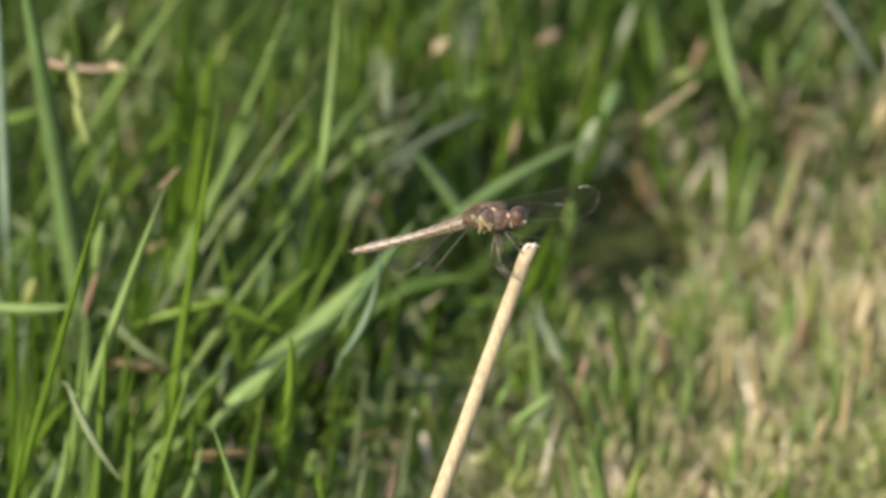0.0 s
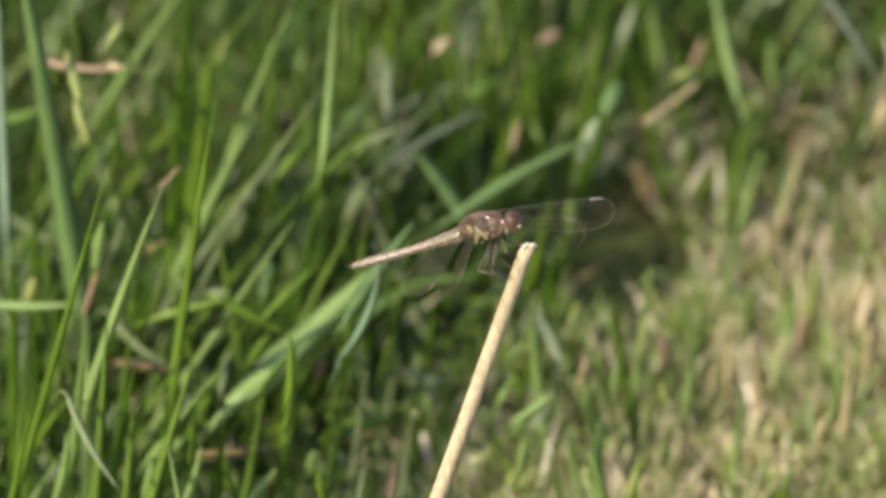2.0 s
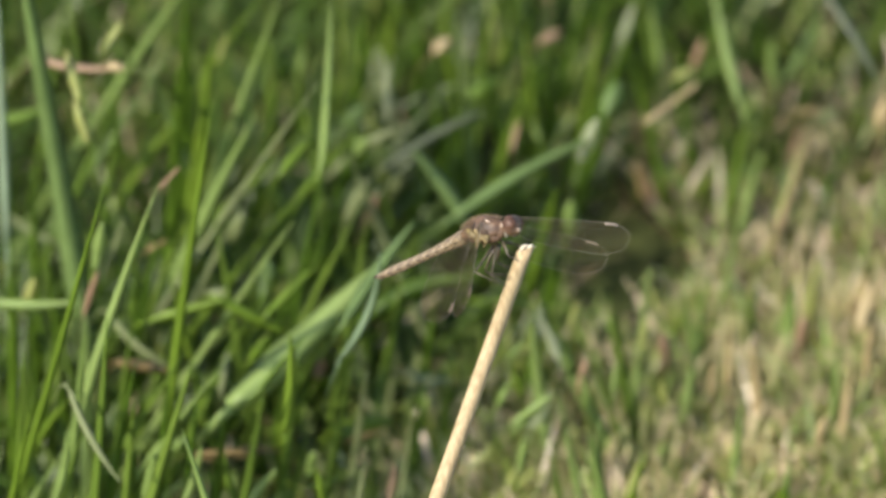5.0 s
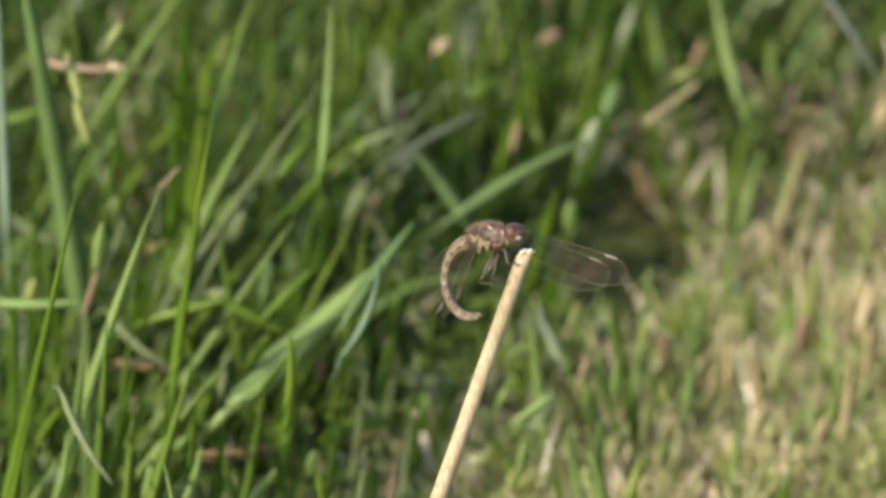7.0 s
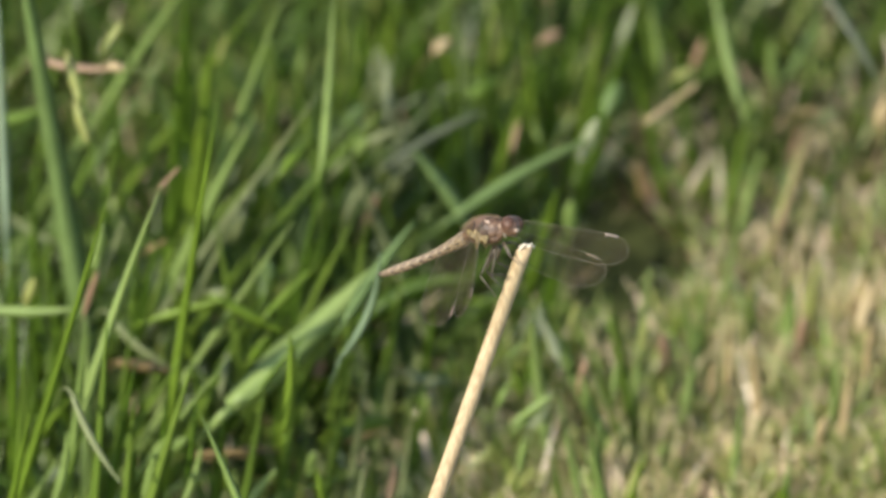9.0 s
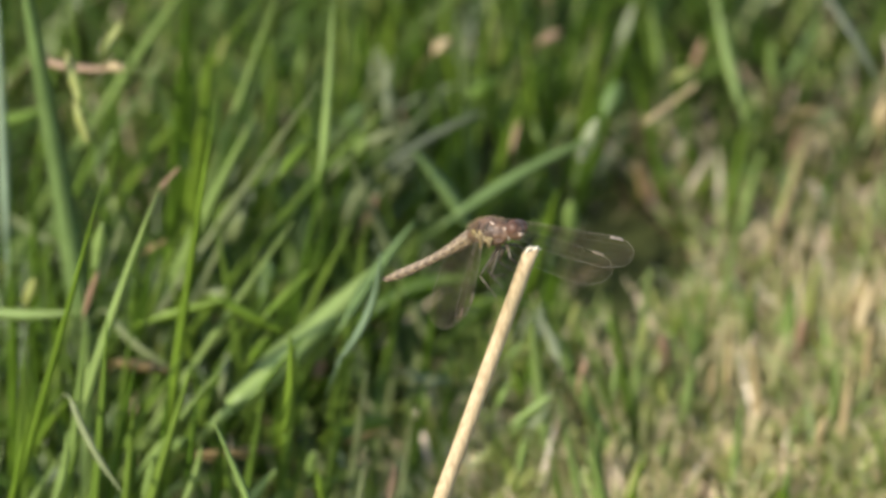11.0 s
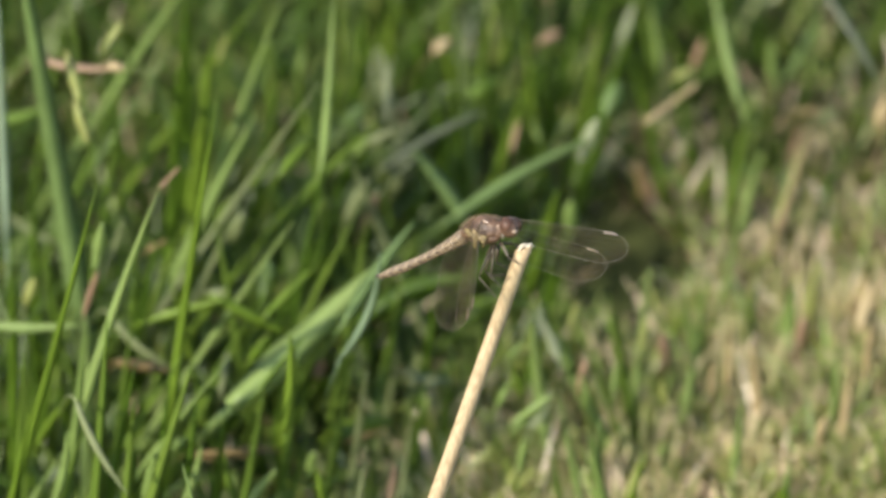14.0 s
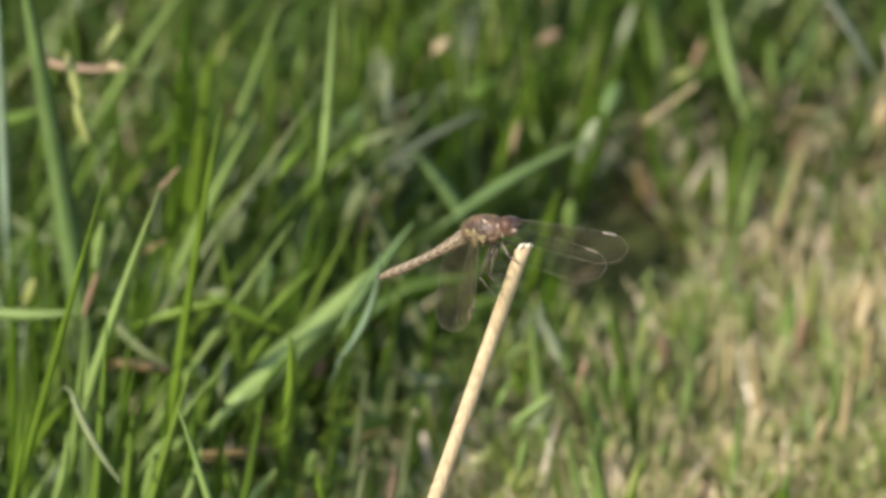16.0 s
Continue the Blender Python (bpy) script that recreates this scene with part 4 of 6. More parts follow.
grass_blade((-0.0345, 0.1223, 0.0000), (-0.0290, 0.1223, 0.0350), 2.4, 0.0, -11, grass_grey, 'leaf', 'grey-green withered grass blade')
grass_blade((-0.0418, 0.0971, 0.0000), (-0.0360, 0.0971, 0.0482), 2.4, 0.0, -8, grass_grey, 'leaf', 'grey-green withered grass blade')
grass_blade((-0.0270, 0.1089, 0.0000), (-0.0231, 0.1089, 0.0333), 2.4, 0.0, -13, grass_mid, 'leaf', 'mid-green grass blade growing in the tall grass')
grass_blade((-0.0626, 0.1222, 0.0000), (-0.0427, 0.1222, 0.0479), 2.4, 0.0, 21, grass_mid, 'leaf', 'mid-green grass blade growing in the tall grass')
grass_blade((-0.0834, 0.1308, 0.0000), (-0.0532, 0.1308, 0.0578), 2.1, 0.0, -18, grass_deep, 'leaf', 'deep green broad grass blade low in the grass')
grass_blade((-0.1159, 0.0993, 0.0000), (-0.1057, 0.0993, 0.0641), 2.0, 0.0, -4, grass_deep, 'leaf', 'deep green broad grass blade low in the grass')
grass_blade((-0.0984, 0.1038, 0.0000), (-0.1078, 0.1038, 0.0641), 2.0, 0.0, 8, grass_mid, 'leaf', 'mid-green grass blade growing in the tall grass')
grass_blade((-0.0947, 0.1077, 0.0000), (-0.0883, 0.1077, 0.0740), 2.0, 0.0, 19, grass_deep, 'leaf', 'deep green broad grass blade low in the grass')
grass_blade((-0.0946, 0.1057, 0.0000), (-0.0774, 0.1057, 0.0659), 2.1, 0.0, 24, grass_mid, 'leaf', 'mid-green grass blade growing in the tall grass')
grass_blade((-0.0875, 0.1038, 0.0000), (-0.0632, 0.1038, 0.0578), 2.4, 0.0, -17, grass_mid, 'leaf', 'mid-green grass blade growing in the tall grass')
grass_blade((-0.0961, 0.1426, 0.1010), (-0.0917, 0.1412, 0.1010), 2.7, 0.0, 1, straw, 'husk', 'dry straw-coloured blade caught in the grass')
grass_blade((-0.0596, 0.0526, 0.0740), (-0.0490, 0.0687, 0.0780), 1.9, 0.0, 19, grass_mid, 'leaf', 'mid-green grass blade growing in the tall grass')
grass_blade((0.0133, 0.2023, 0.0260), (0.0159, 0.2023, 0.0359), 1.8, 0.0, 4, grass_deep, 'leaf', 'deep green broad grass blade low in the grass')
grass_blade((-0.0124, 0.2333, 0.0000), (-0.0070, 0.2333, 0.0607), 2.9, 0.0, -16, grass_mid, 'leaf', 'mid-green grass blade growing in the tall grass')
grass_blade((0.0064, 0.2260, 0.0000), (0.0004, 0.2260, 0.0607), 2.4, 0.0, 13, grass_vivid, 'leaf', 'vivid yellow-green grass blade in the tall grass')
grass_blade((0.0124, 0.2319, 0.0000), (0.0209, 0.2319, 0.0600), 2.6, 0.0, 21, grass_vivid, 'leaf', 'vivid yellow-green grass blade in the tall grass')
grass_blade((-0.0118, 0.2106, 0.0000), (-0.0165, 0.2106, 0.0563), 2.4, 0.0, 1, grass_deep, 'leaf', 'deep green broad grass blade low in the grass')
grass_blade((-0.0129, 0.2101, 0.0000), (0.0037, 0.2101, 0.0583), 2.4, 0.0, -24, grass_vivid, 'leaf', 'vivid yellow-green grass blade in the tall grass')
grass_blade((-0.0164, 0.2179, 0.0000), (-0.0219, 0.2179, 0.0531), 2.6, 0.0, -21, grass_deep, 'leaf', 'deep green broad grass blade low in the grass')
grass_blade((0.0372, 0.2251, 0.0000), (0.0256, 0.2251, 0.0531), 2.4, 0.0, -4, grass_deep, 'leaf', 'deep green broad grass blade low in the grass')
grass_blade((0.0433, 0.2360, 0.0000), (0.0360, 0.2360, 0.0524), 2.4, 0.0, 17, grass_deep, 'leaf', 'deep green broad grass blade low in the grass')
grass_blade((0.0418, 0.2389, 0.0340), (0.0444, 0.2388, 0.0440), 2.4, 0.0, -13, straw_pink, 'husk', 'dry pinkish-brown stalk lying in the grass')
grass_blade((0.0859, 0.2117, 0.0360), (0.0881, 0.2144, 0.0440), 3.5, 0.0, -4, straw, 'husk', 'dry straw-coloured blade caught in the grass')
grass_blade((0.0632, 0.1625, 0.0000), (0.0643, 0.1625, 0.0275), 3.1, 0.0, -11, grass_pale, 'leaf', 'pale green grass blade with a light sheen')
grass_blade((0.0677, 0.1690, 0.0000), (0.0704, 0.1690, 0.0295), 2.9, 0.0, 10, seed, 'leaf', 'pale yellow-green seed husk among the grass')
grass_blade((0.0408, 0.1597, 0.0000), (0.0434, 0.1597, 0.0311), 2.1, 0.0, -9, grass_pale, 'leaf', 'pale green grass blade with a light sheen')
grass_blade((0.0456, 0.1755, 0.0000), (0.0518, 0.1755, 0.0331), 1.8, 0.0, -6, grass_pale, 'leaf', 'pale green grass blade with a light sheen')
grass_blade((0.0374, 0.1328, 0.0000), (0.0408, 0.1328, 0.0323), 2.9, 0.0, 13, grass_pale, 'leaf', 'pale green grass blade with a light sheen')
grass_blade((0.0443, 0.1306, 0.0160), (0.0448, 0.1306, 0.0258), 2.4, 0.0, 0, straw, 'leaf', 'dry straw-coloured blade caught in the grass')
grass_blade((0.0747, 0.1261, 0.0000), (0.0769, 0.1261, 0.0290), 3.1, 0.0, 14, straw, 'leaf', 'dry straw-coloured blade caught in the grass')
grass_blade((0.0567, 0.1328, 0.0000), (0.0534, 0.1328, 0.0307), 3.4, 0.0, 0, straw, 'leaf', 'dry straw-coloured blade caught in the grass')
grass_blade((0.0272, 0.1281, 0.0000), (0.0195, 0.1281, 0.0469), 2.9, 0.0, -17, grass_mid, 'leaf', 'mid-green grass blade growing in the lawn edge')
grass_blade((0.0274, 0.1236, 0.0340), (0.0286, 0.1236, 0.0437), 1.8, 0.0, -2, seed, 'leaf', 'pale yellow-green seed husk among the grass')
grass_blade((-0.0030, 0.0859, 0.0400), (0.0064, 0.0863, 0.0480), 2.4, 0.0, 18, grass_pale, 'husk', 'pale green grass blade with a light sheen')
grass_blade((0.0030, 0.1324, 0.0300), (0.0047, 0.1316, 0.0420), 3.7, 0.0, -15, grass_white, 'leaf', 'whitish dry leaf tip in the grass')
grass_blade((0.0083, 0.1135, 0.0380), (0.0043, 0.1136, 0.0500), 2.9, 0.0, -15, grass_white, 'leaf', 'whitish dry leaf tip in the grass')
grass_blade((0.0186, 0.0738, 0.0000), (0.0165, 0.0738, 0.0499), 2.9, 0.0, 3, grass_pale, 'leaf', 'pale green grass blade with a light sheen')
grass_blade((0.0262, 0.1191, 0.0000), (0.0124, 0.1191, 0.0469), 1.8, 0.0, 23, grass_mid, 'leaf', 'mid-green grass blade growing in the tall grass')
grass_blade((0.0124, 0.1052, 0.0360), (0.0144, 0.1052, 0.0440), 1.9, 0.0, -24, straw_pink, 'husk', 'dry pinkish-brown stalk lying in the grass')
grass_blade((0.0479, 0.1442, 0.0000), (0.0492, 0.1442, 0.0291), 2.4, 0.0, -7, straw, 'leaf', 'dry straw-coloured blade caught in the grass')
grass_blade((0.0651, 0.1510, 0.0160), (0.0666, 0.1510, 0.0250), 2.6, 0.0, 13, straw, 'leaf', 'dry straw-coloured blade caught in the grass')
grass_blade((0.0808, 0.1533, 0.0000), (0.0839, 0.1533, 0.0340), 2.9, 0.0, 9, straw, 'leaf', 'dry straw-coloured blade caught in the grass')
grass_blade((0.0333, 0.1419, 0.0160), (0.0341, 0.1419, 0.0258), 2.4, 0.0, 3, straw_pink, 'leaf', 'dry pinkish-brown stalk lying in the grass')
grass_blade((0.0443, 0.1643, 0.0000), (0.0404, 0.1643, 0.0295), 2.1, 0.0, 8, grass_mid, 'leaf', 'mid-green grass blade growing in the tall grass')
grass_blade((0.0687, 0.1131, 0.0140), (0.0706, 0.1131, 0.0221), 2.9, 0.0, 18, straw, 'leaf', 'dry straw-coloured blade caught in the grass')
grass_blade((0.0591, 0.0905, 0.0000), (0.0614, 0.0905, 0.0289), 2.4, 0.0, 9, grass_pale, 'leaf', 'pale green grass blade with a light sheen')
grass_blade((0.0185, 0.0641, 0.0000), (0.0266, 0.0641, 0.0483), 2.1, 0.0, 2, grass_vivid, 'leaf', 'vivid yellow-green grass blade in the tall grass')
grass_blade((0.0531, 0.1625, 0.0000), (0.0555, 0.1625, 0.0291), 1.8, 0.0, 3, grass_mid, 'leaf', 'mid-green grass blade growing in the tall grass')
grass_blade((0.0730, 0.1351, 0.0000), (0.0741, 0.1351, 0.0290), 2.4, 0.0, 8, grass_pale, 'leaf', 'pale green grass blade with a light sheen')
grass_blade((-0.0558, 0.1370, 0.0750), (-0.0495, 0.1451, 0.0790), 3.2, 0.0, -8, grass_vivid, 'leaf', 'vivid yellow-green grass blade in the tall grass')
grass_blade((-0.0422, 0.2026, 0.0430), (-0.0367, 0.2034, 0.0490), 2.9, 0.0, 8, grass_soft, 'husk', 'soft grey-green tall grass blade')
grass_blade((-0.0333, 0.2168, 0.0420), (-0.0314, 0.2176, 0.0500), 2.4, 0.0, 5, grass_grey, 'husk', 'grey-green withered grass blade')
grass_blade((-0.0358, 0.2227, 0.0400), (-0.0344, 0.2273, 0.0500), 2.1, 0.0, 14, grass_grey, 'leaf', 'grey-green withered grass blade')
grass_blade((-0.0208, 0.2214, 0.0520), (-0.0170, 0.2243, 0.0540), 3.2, 0.0, 0, straw, 'husk', 'dry straw-coloured blade caught in the grass')
grass_blade((-0.0124, 0.2203, 0.0400), (-0.0056, 0.2246, 0.0420), 4.5, 0.0, -23, grass_mid, 'husk', 'mid-green grass blade growing in the tall grass')
grass_blade((0.0200, 0.2089, 0.0420), (0.0234, 0.2145, 0.0480), 4.0, 0.0, 1, grass_soft, 'husk', 'soft grey-green tall grass blade')
grass_blade((-0.1085, 0.1526, 0.0490), (-0.1067, 0.1550, 0.0570), 3.7, 0.0, 17, grass_soft, 'husk', 'soft grey-green tall grass blade')
grass_blade((-0.0607, 0.1350, 0.0380), (-0.0590, 0.1431, 0.0460), 3.2, 0.0, 7, grass_soft, 'husk', 'soft grey-green tall grass blade')
grass_blade((-0.0925, 0.0902, 0.0540), (-0.0860, 0.0904, 0.0530), 2.9, 0.0, 7, straw_orange, 'husk', 'orange-brown dead leaf scrap in the grass')
grass_blade((-0.0985, 0.0379, 0.0000), (-0.0736, 0.0379, 0.0939), 3.4, 0.0, -5, grass_mid, 'leaf', 'mid-green grass blade growing in the tall grass')
grass_blade((-0.0945, 0.0446, 0.0000), (-0.0874, 0.0446, 0.0782), 2.9, 0.0, -7, grass_mid, 'leaf', 'mid-green grass blade growing in the tall grass')
grass_blade((-0.0697, 0.0941, 0.0440), (-0.0677, 0.0953, 0.0540), 1.9, 0.0, 10, grass_grey, 'husk', 'grey-green withered grass blade')
grass_blade((-0.0458, 0.0560, 0.0400), (-0.0472, 0.0560, 0.0495), 2.4, 0.0, -21, grass_vivid, 'leaf', 'vivid yellow-green grass blade in the tall grass')
grass_blade((-0.0427, 0.1061, 0.0240), (-0.0297, 0.1074, 0.0260), 4.8, 0.0, 18, grass_vivid, 'leaf', 'vivid yellow-green grass blade in the tall grass')
grass_blade((-0.0622, 0.0829, 0.0600), (-0.0589, 0.0829, 0.0663), 2.4, 0.0, 18, grass_vivid, 'leaf', 'vivid yellow-green grass blade in the tall grass')
grass_blade((-0.0686, 0.1077, 0.0000), (-0.0813, 0.1077, 0.0677), 2.4, 0.0, 23, grass_vivid, 'leaf', 'vivid yellow-green grass blade in the tall grass')
grass_blade((-0.1184, 0.1006, 0.0000), (-0.1171, 0.1006, 0.0821), 2.9, 0.0, -18, grass_deep, 'leaf', 'deep green broad grass blade low in the grass')
grass_blade((-0.0620, 0.1209, 0.0000), (-0.0711, 0.1209, 0.0743), 2.6, 0.0, -19, grass_mid, 'leaf', 'mid-green grass blade growing in the tall grass')
grass_blade((-0.0430, 0.1374, 0.0000), (-0.0362, 0.1374, 0.0628), 2.4, 0.0, 19, grass_mid, 'leaf', 'mid-green grass blade growing in the tall grass')
grass_blade((-0.0345, 0.1428, 0.0000), (-0.0278, 0.1428, 0.0430), 2.6, 0.0, -4, grass_mid, 'leaf', 'mid-green grass blade growing in the tall grass')
grass_blade((-0.0245, 0.1393, 0.0000), (-0.0205, 0.1393, 0.0390), 2.4, 0.0, -11, grass_deep, 'leaf', 'deep green broad grass blade low in the grass')
grass_blade((-0.0473, 0.1217, 0.0000), (-0.0381, 0.1217, 0.0578), 2.4, 0.0, -5, grass_mid, 'leaf', 'mid-green grass blade growing in the tall grass')
grass_blade((-0.0586, 0.0767, 0.0000), (-0.0511, 0.0767, 0.0676), 2.4, 0.0, 7, grass_mid, 'leaf', 'mid-green grass blade growing in the tall grass')
grass_blade((-0.0690, 0.0705, 0.0000), (-0.0588, 0.0705, 0.0626), 2.6, 0.0, -16, grass_mid, 'leaf', 'mid-green grass blade growing in the tall grass')
grass_blade((-0.0747, 0.0618, 0.0000), (-0.0675, 0.0618, 0.0626), 2.6, 0.0, 0, grass_deep, 'leaf', 'deep green broad grass blade low in the grass')
grass_blade((-0.0414, 0.0692, 0.0000), (-0.0358, 0.0692, 0.0462), 2.6, 0.0, 8, grass_grey, 'leaf', 'grey-green withered grass blade')
grass_blade((-0.0308, 0.0743, 0.0280), (-0.0295, 0.0743, 0.0376), 2.4, 0.0, 11, straw_pink, 'leaf', 'dry pinkish-brown stalk lying in the grass')
grass_blade((-0.0303, 0.0918, 0.0000), (-0.0257, 0.0918, 0.0392), 2.4, 0.0, -24, grass_grey, 'leaf', 'grey-green withered grass blade')
grass_blade((-0.0035, 0.1191, 0.0340), (0.0004, 0.1191, 0.0404), 2.1, 0.0, 15, grass_pale, 'leaf', 'pale green grass blade with a light sheen')
grass_blade((0.0155, 0.0924, 0.0000), (0.0074, 0.0924, 0.0452), 2.4, 0.0, -15, grass_pale, 'leaf', 'pale green grass blade with a light sheen')
grass_blade((0.0147, 0.1012, 0.0340), (0.0133, 0.1012, 0.0436), 2.1, 0.0, -15, grass_pale, 'leaf', 'pale green grass blade with a light sheen')
grass_blade((0.0206, 0.1057, 0.0340), (0.0214, 0.1057, 0.0436), 2.1, 0.0, -15, grass_pale, 'leaf', 'pale green grass blade with a light sheen')
grass_blade((-0.0062, 0.1012, 0.0340), (-0.0029, 0.1012, 0.0420), 2.4, 0.0, -15, grass_pale, 'leaf', 'pale green grass blade with a light sheen')
grass_blade((0.0111, 0.1327, 0.0340), (0.0129, 0.1327, 0.0421), 1.8, 0.0, -3, seed, 'leaf', 'pale yellow-green seed husk among the grass')
grass_blade((-0.0011, 0.0771, 0.0340), (0.0001, 0.0771, 0.0436), 2.4, 0.0, -15, grass_pale, 'leaf', 'pale green grass blade with a light sheen')
grass_blade((0.0114, 0.0727, 0.0000), (0.0059, 0.0727, 0.0452), 2.1, 0.0, -3, grass_mid, 'leaf', 'mid-green grass blade growing in the tall grass')
grass_blade((-0.0545, 0.0550, 0.0597), (-0.0529, 0.0550, 0.0886), 2.6, 1.0, 8, grass_vivid, 'leaf', 'vivid yellow-green grass blade in the tall grass')
grass_blade((-0.0859, 0.0450, 0.0466), (-0.0798, 0.0450, 0.0678), 2.6, -1.0, 10, grass_pale, 'leaf', 'pale green grass blade with a light sheen')
grass_blade((-0.0915, 0.0500, 0.0429), (-0.0876, 0.0500, 0.0602), 2.4, 0.6, -8, grass_mid, 'leaf', 'mid-green grass blade growing in the tall grass')
grass_blade((-0.0771, 0.0500, 0.0445), (-0.0729, 0.0500, 0.0610), 2.2, 0.8, 12, grass_pale, 'leaf', 'pale green grass blade with a light sheen')
grass_blade((-0.0653, 0.0600, 0.0354), (-0.0679, 0.0600, 0.0513), 2.2, -0.6, 5, grass_mid, 'leaf', 'mid-green grass blade growing in the tall grass')
grass_blade((-0.1063, 0.0400, 0.0503), (-0.1025, 0.0400, 0.0722), 2.6, 1.0, -6, grass_pale, 'leaf', 'pale green grass blade with a light sheen')
grass_blade((-0.0313, 0.2000, 0.0480), (-0.0337, 0.2000, 0.0679), 1.6, 0.5, 10, grass_white, 'leaf', 'whitish dry leaf tip in the grass')
grass_blade((-0.0321, 0.2000, 0.0480), (-0.0305, 0.2000, 0.0658), 1.4, -0.5, -10, grass_white, 'leaf', 'whitish dry leaf tip in the grass')
grass_blade((-0.0327, 0.2000, 0.0480), (-0.0364, 0.2000, 0.0618), 1.4, 0.8, 0, grass_grey, 'leaf', 'grey-green withered grass blade')
grass_blade((-0.0448, 0.1900, 0.0386), (-0.0266, 0.1900, 0.0521), 3.2, -1.2, 14, grass_grey, 'leaf', 'grey-green withered grass blade')
grass_blade((0.0655, 0.2350, 0.0084), (0.0683, 0.2350, 0.0243), 2.0, 0.5, 10, straw_pink, 'leaf', 'dry pinkish-brown blade in the lawn')
grass_blade((0.0303, 0.2250, 0.0053), (0.0273, 0.2250, 0.0186), 2.4, 0.8, 10, straw_orange, 'leaf', 'orange-brown dead blade at the lawn edge')
grass_blade((0.0535, 0.2200, 0.0029), (0.0567, 0.2200, 0.0158), 2.2, -0.5, 10, straw_pink, 'leaf', 'dry pinkish-brown blade in the lawn')
grass_blade((0.0779, 0.1750, 0.0071), (0.0823, 0.1750, 0.0203), 3.0, 0.6, 10, straw, 'leaf', 'dry straw-coloured blade in the lawn')
grass_blade((0.0342, 0.1500, 0.0118), (0.0335, 0.1500, 0.0200), 2.4, 0.6, 10, straw_pink, 'leaf', 'dry pinkish-brown blade in the lawn')
grass_blade((0.0141, 0.1400, 0.0108), (0.0132, 0.1400, 0.0206), 2.0, 0.6, 10, straw_pink, 'leaf', 'dry pinkish-brown blade in the lawn')
grass_blade((0.0349, 0.2450, 0.0283), (0.0311, 0.2450, 0.0522), 2.6, 0.4, 8, grass_pale, 'leaf', 'pale green grass blade with a light sheen')
grass_blade((0.0244, 0.2450, 0.0390), (0.0276, 0.2450, 0.0510), 2.6, 0.3, -8, grass_white, 'leaf', 'bleached whitish grass blade')
grass_blade((0.0623, 0.2450, 0.0263), (0.0612, 0.2450, 0.0407), 3.4, -0.3, 6, grass_pale, 'leaf', 'pale green grass blade with a light sheen')
grass_blade((0.0645, 0.2450, 0.0276), (0.0728, 0.2450, 0.0473), 2.6, 0.5, -6, grass_soft, 'leaf', 'soft grey-green tall grass blade')
grass_blade((0.0561, 0.2450, 0.0116), (0.0568, 0.2450, 0.0241), 3.2, 0.3, 10, grass_pale, 'leaf', 'pale green grass blade with a light sheen')
grass_blade((0.0667, 0.2430, 0.0000), (0.0702, 0.2430, 0.0155), 2.2, -0.4, 8, grass_white, 'leaf', 'bleached whitish grass blade')
grass_blade((0.0709, 0.2380, 0.0000), (0.0696, 0.2380, 0.0089), 3.4, 0.2, 4, seed, 'leaf', 'pale yellow-green blade in the lawn')
grass_blade((0.0417, 0.2280, 0.0000), (0.0475, 0.2280, 0.0146), 2.4, -0.6, -6, grass_vivid, 'leaf', 'vivid yellow-green grass blade in the tall grass')
grass_blade((0.0340, 0.2300, 0.0000), (0.0286, 0.2300, 0.0144), 2.6, 0.5, 5, straw_pink, 'leaf', 'dry pinkish-brown blade in the lawn')
grass_blade((0.0549, 0.2290, 0.0000), (0.0533, 0.2290, 0.0101), 2.4, 0.3, -5, straw_pink, 'leaf', 'dry pinkish-brown blade in the lawn')
grass_blade((0.0231, 0.2760, 0.0000), (0.0210, 0.2760, 0.0083), 3.0, 0.4, 9, grass_ash, 'leaf', 'ash-green soft grass blade')
grass_blade((0.0859, 0.2380, 0.0000), (0.0883, 0.2380, 0.0114), 2.4, -0.4, 7, straw_pink, 'leaf', 'dry pinkish-brown blade in the lawn')
grass_blade((0.0750, 0.2360, 0.0000), (0.0770, 0.2360, 0.0094), 2.2, 0.4, 3, straw, 'leaf', 'dry straw-coloured blade in the lawn')
grass_blade((0.0402, 0.1500, 0.0118), (0.0372, 0.1500, 0.0314), 2.4, 0.6, -10, grass_pale, 'leaf', 'pale green grass blade with a light sheen')
grass_blade((0.0019, 0.1200, 0.0139), (0.0065, 0.1200, 0.0253), 3.2, 0.6, -10, grass_white, 'leaf', 'whitish dry leaf tip in the grass')
grass_blade((0.0232, 0.0900, 0.0161), (0.0276, 0.0900, 0.0293), 2.6, 0.6, 10, seed, 'leaf', 'yellow-green grass blade in the lawn')
grass_blade((0.0163, 0.1100, 0.0098), (0.0175, 0.1100, 0.0236), 2.8, 0.6, -10, grass_pale, 'leaf', 'pale green grass blade with a light sheen')


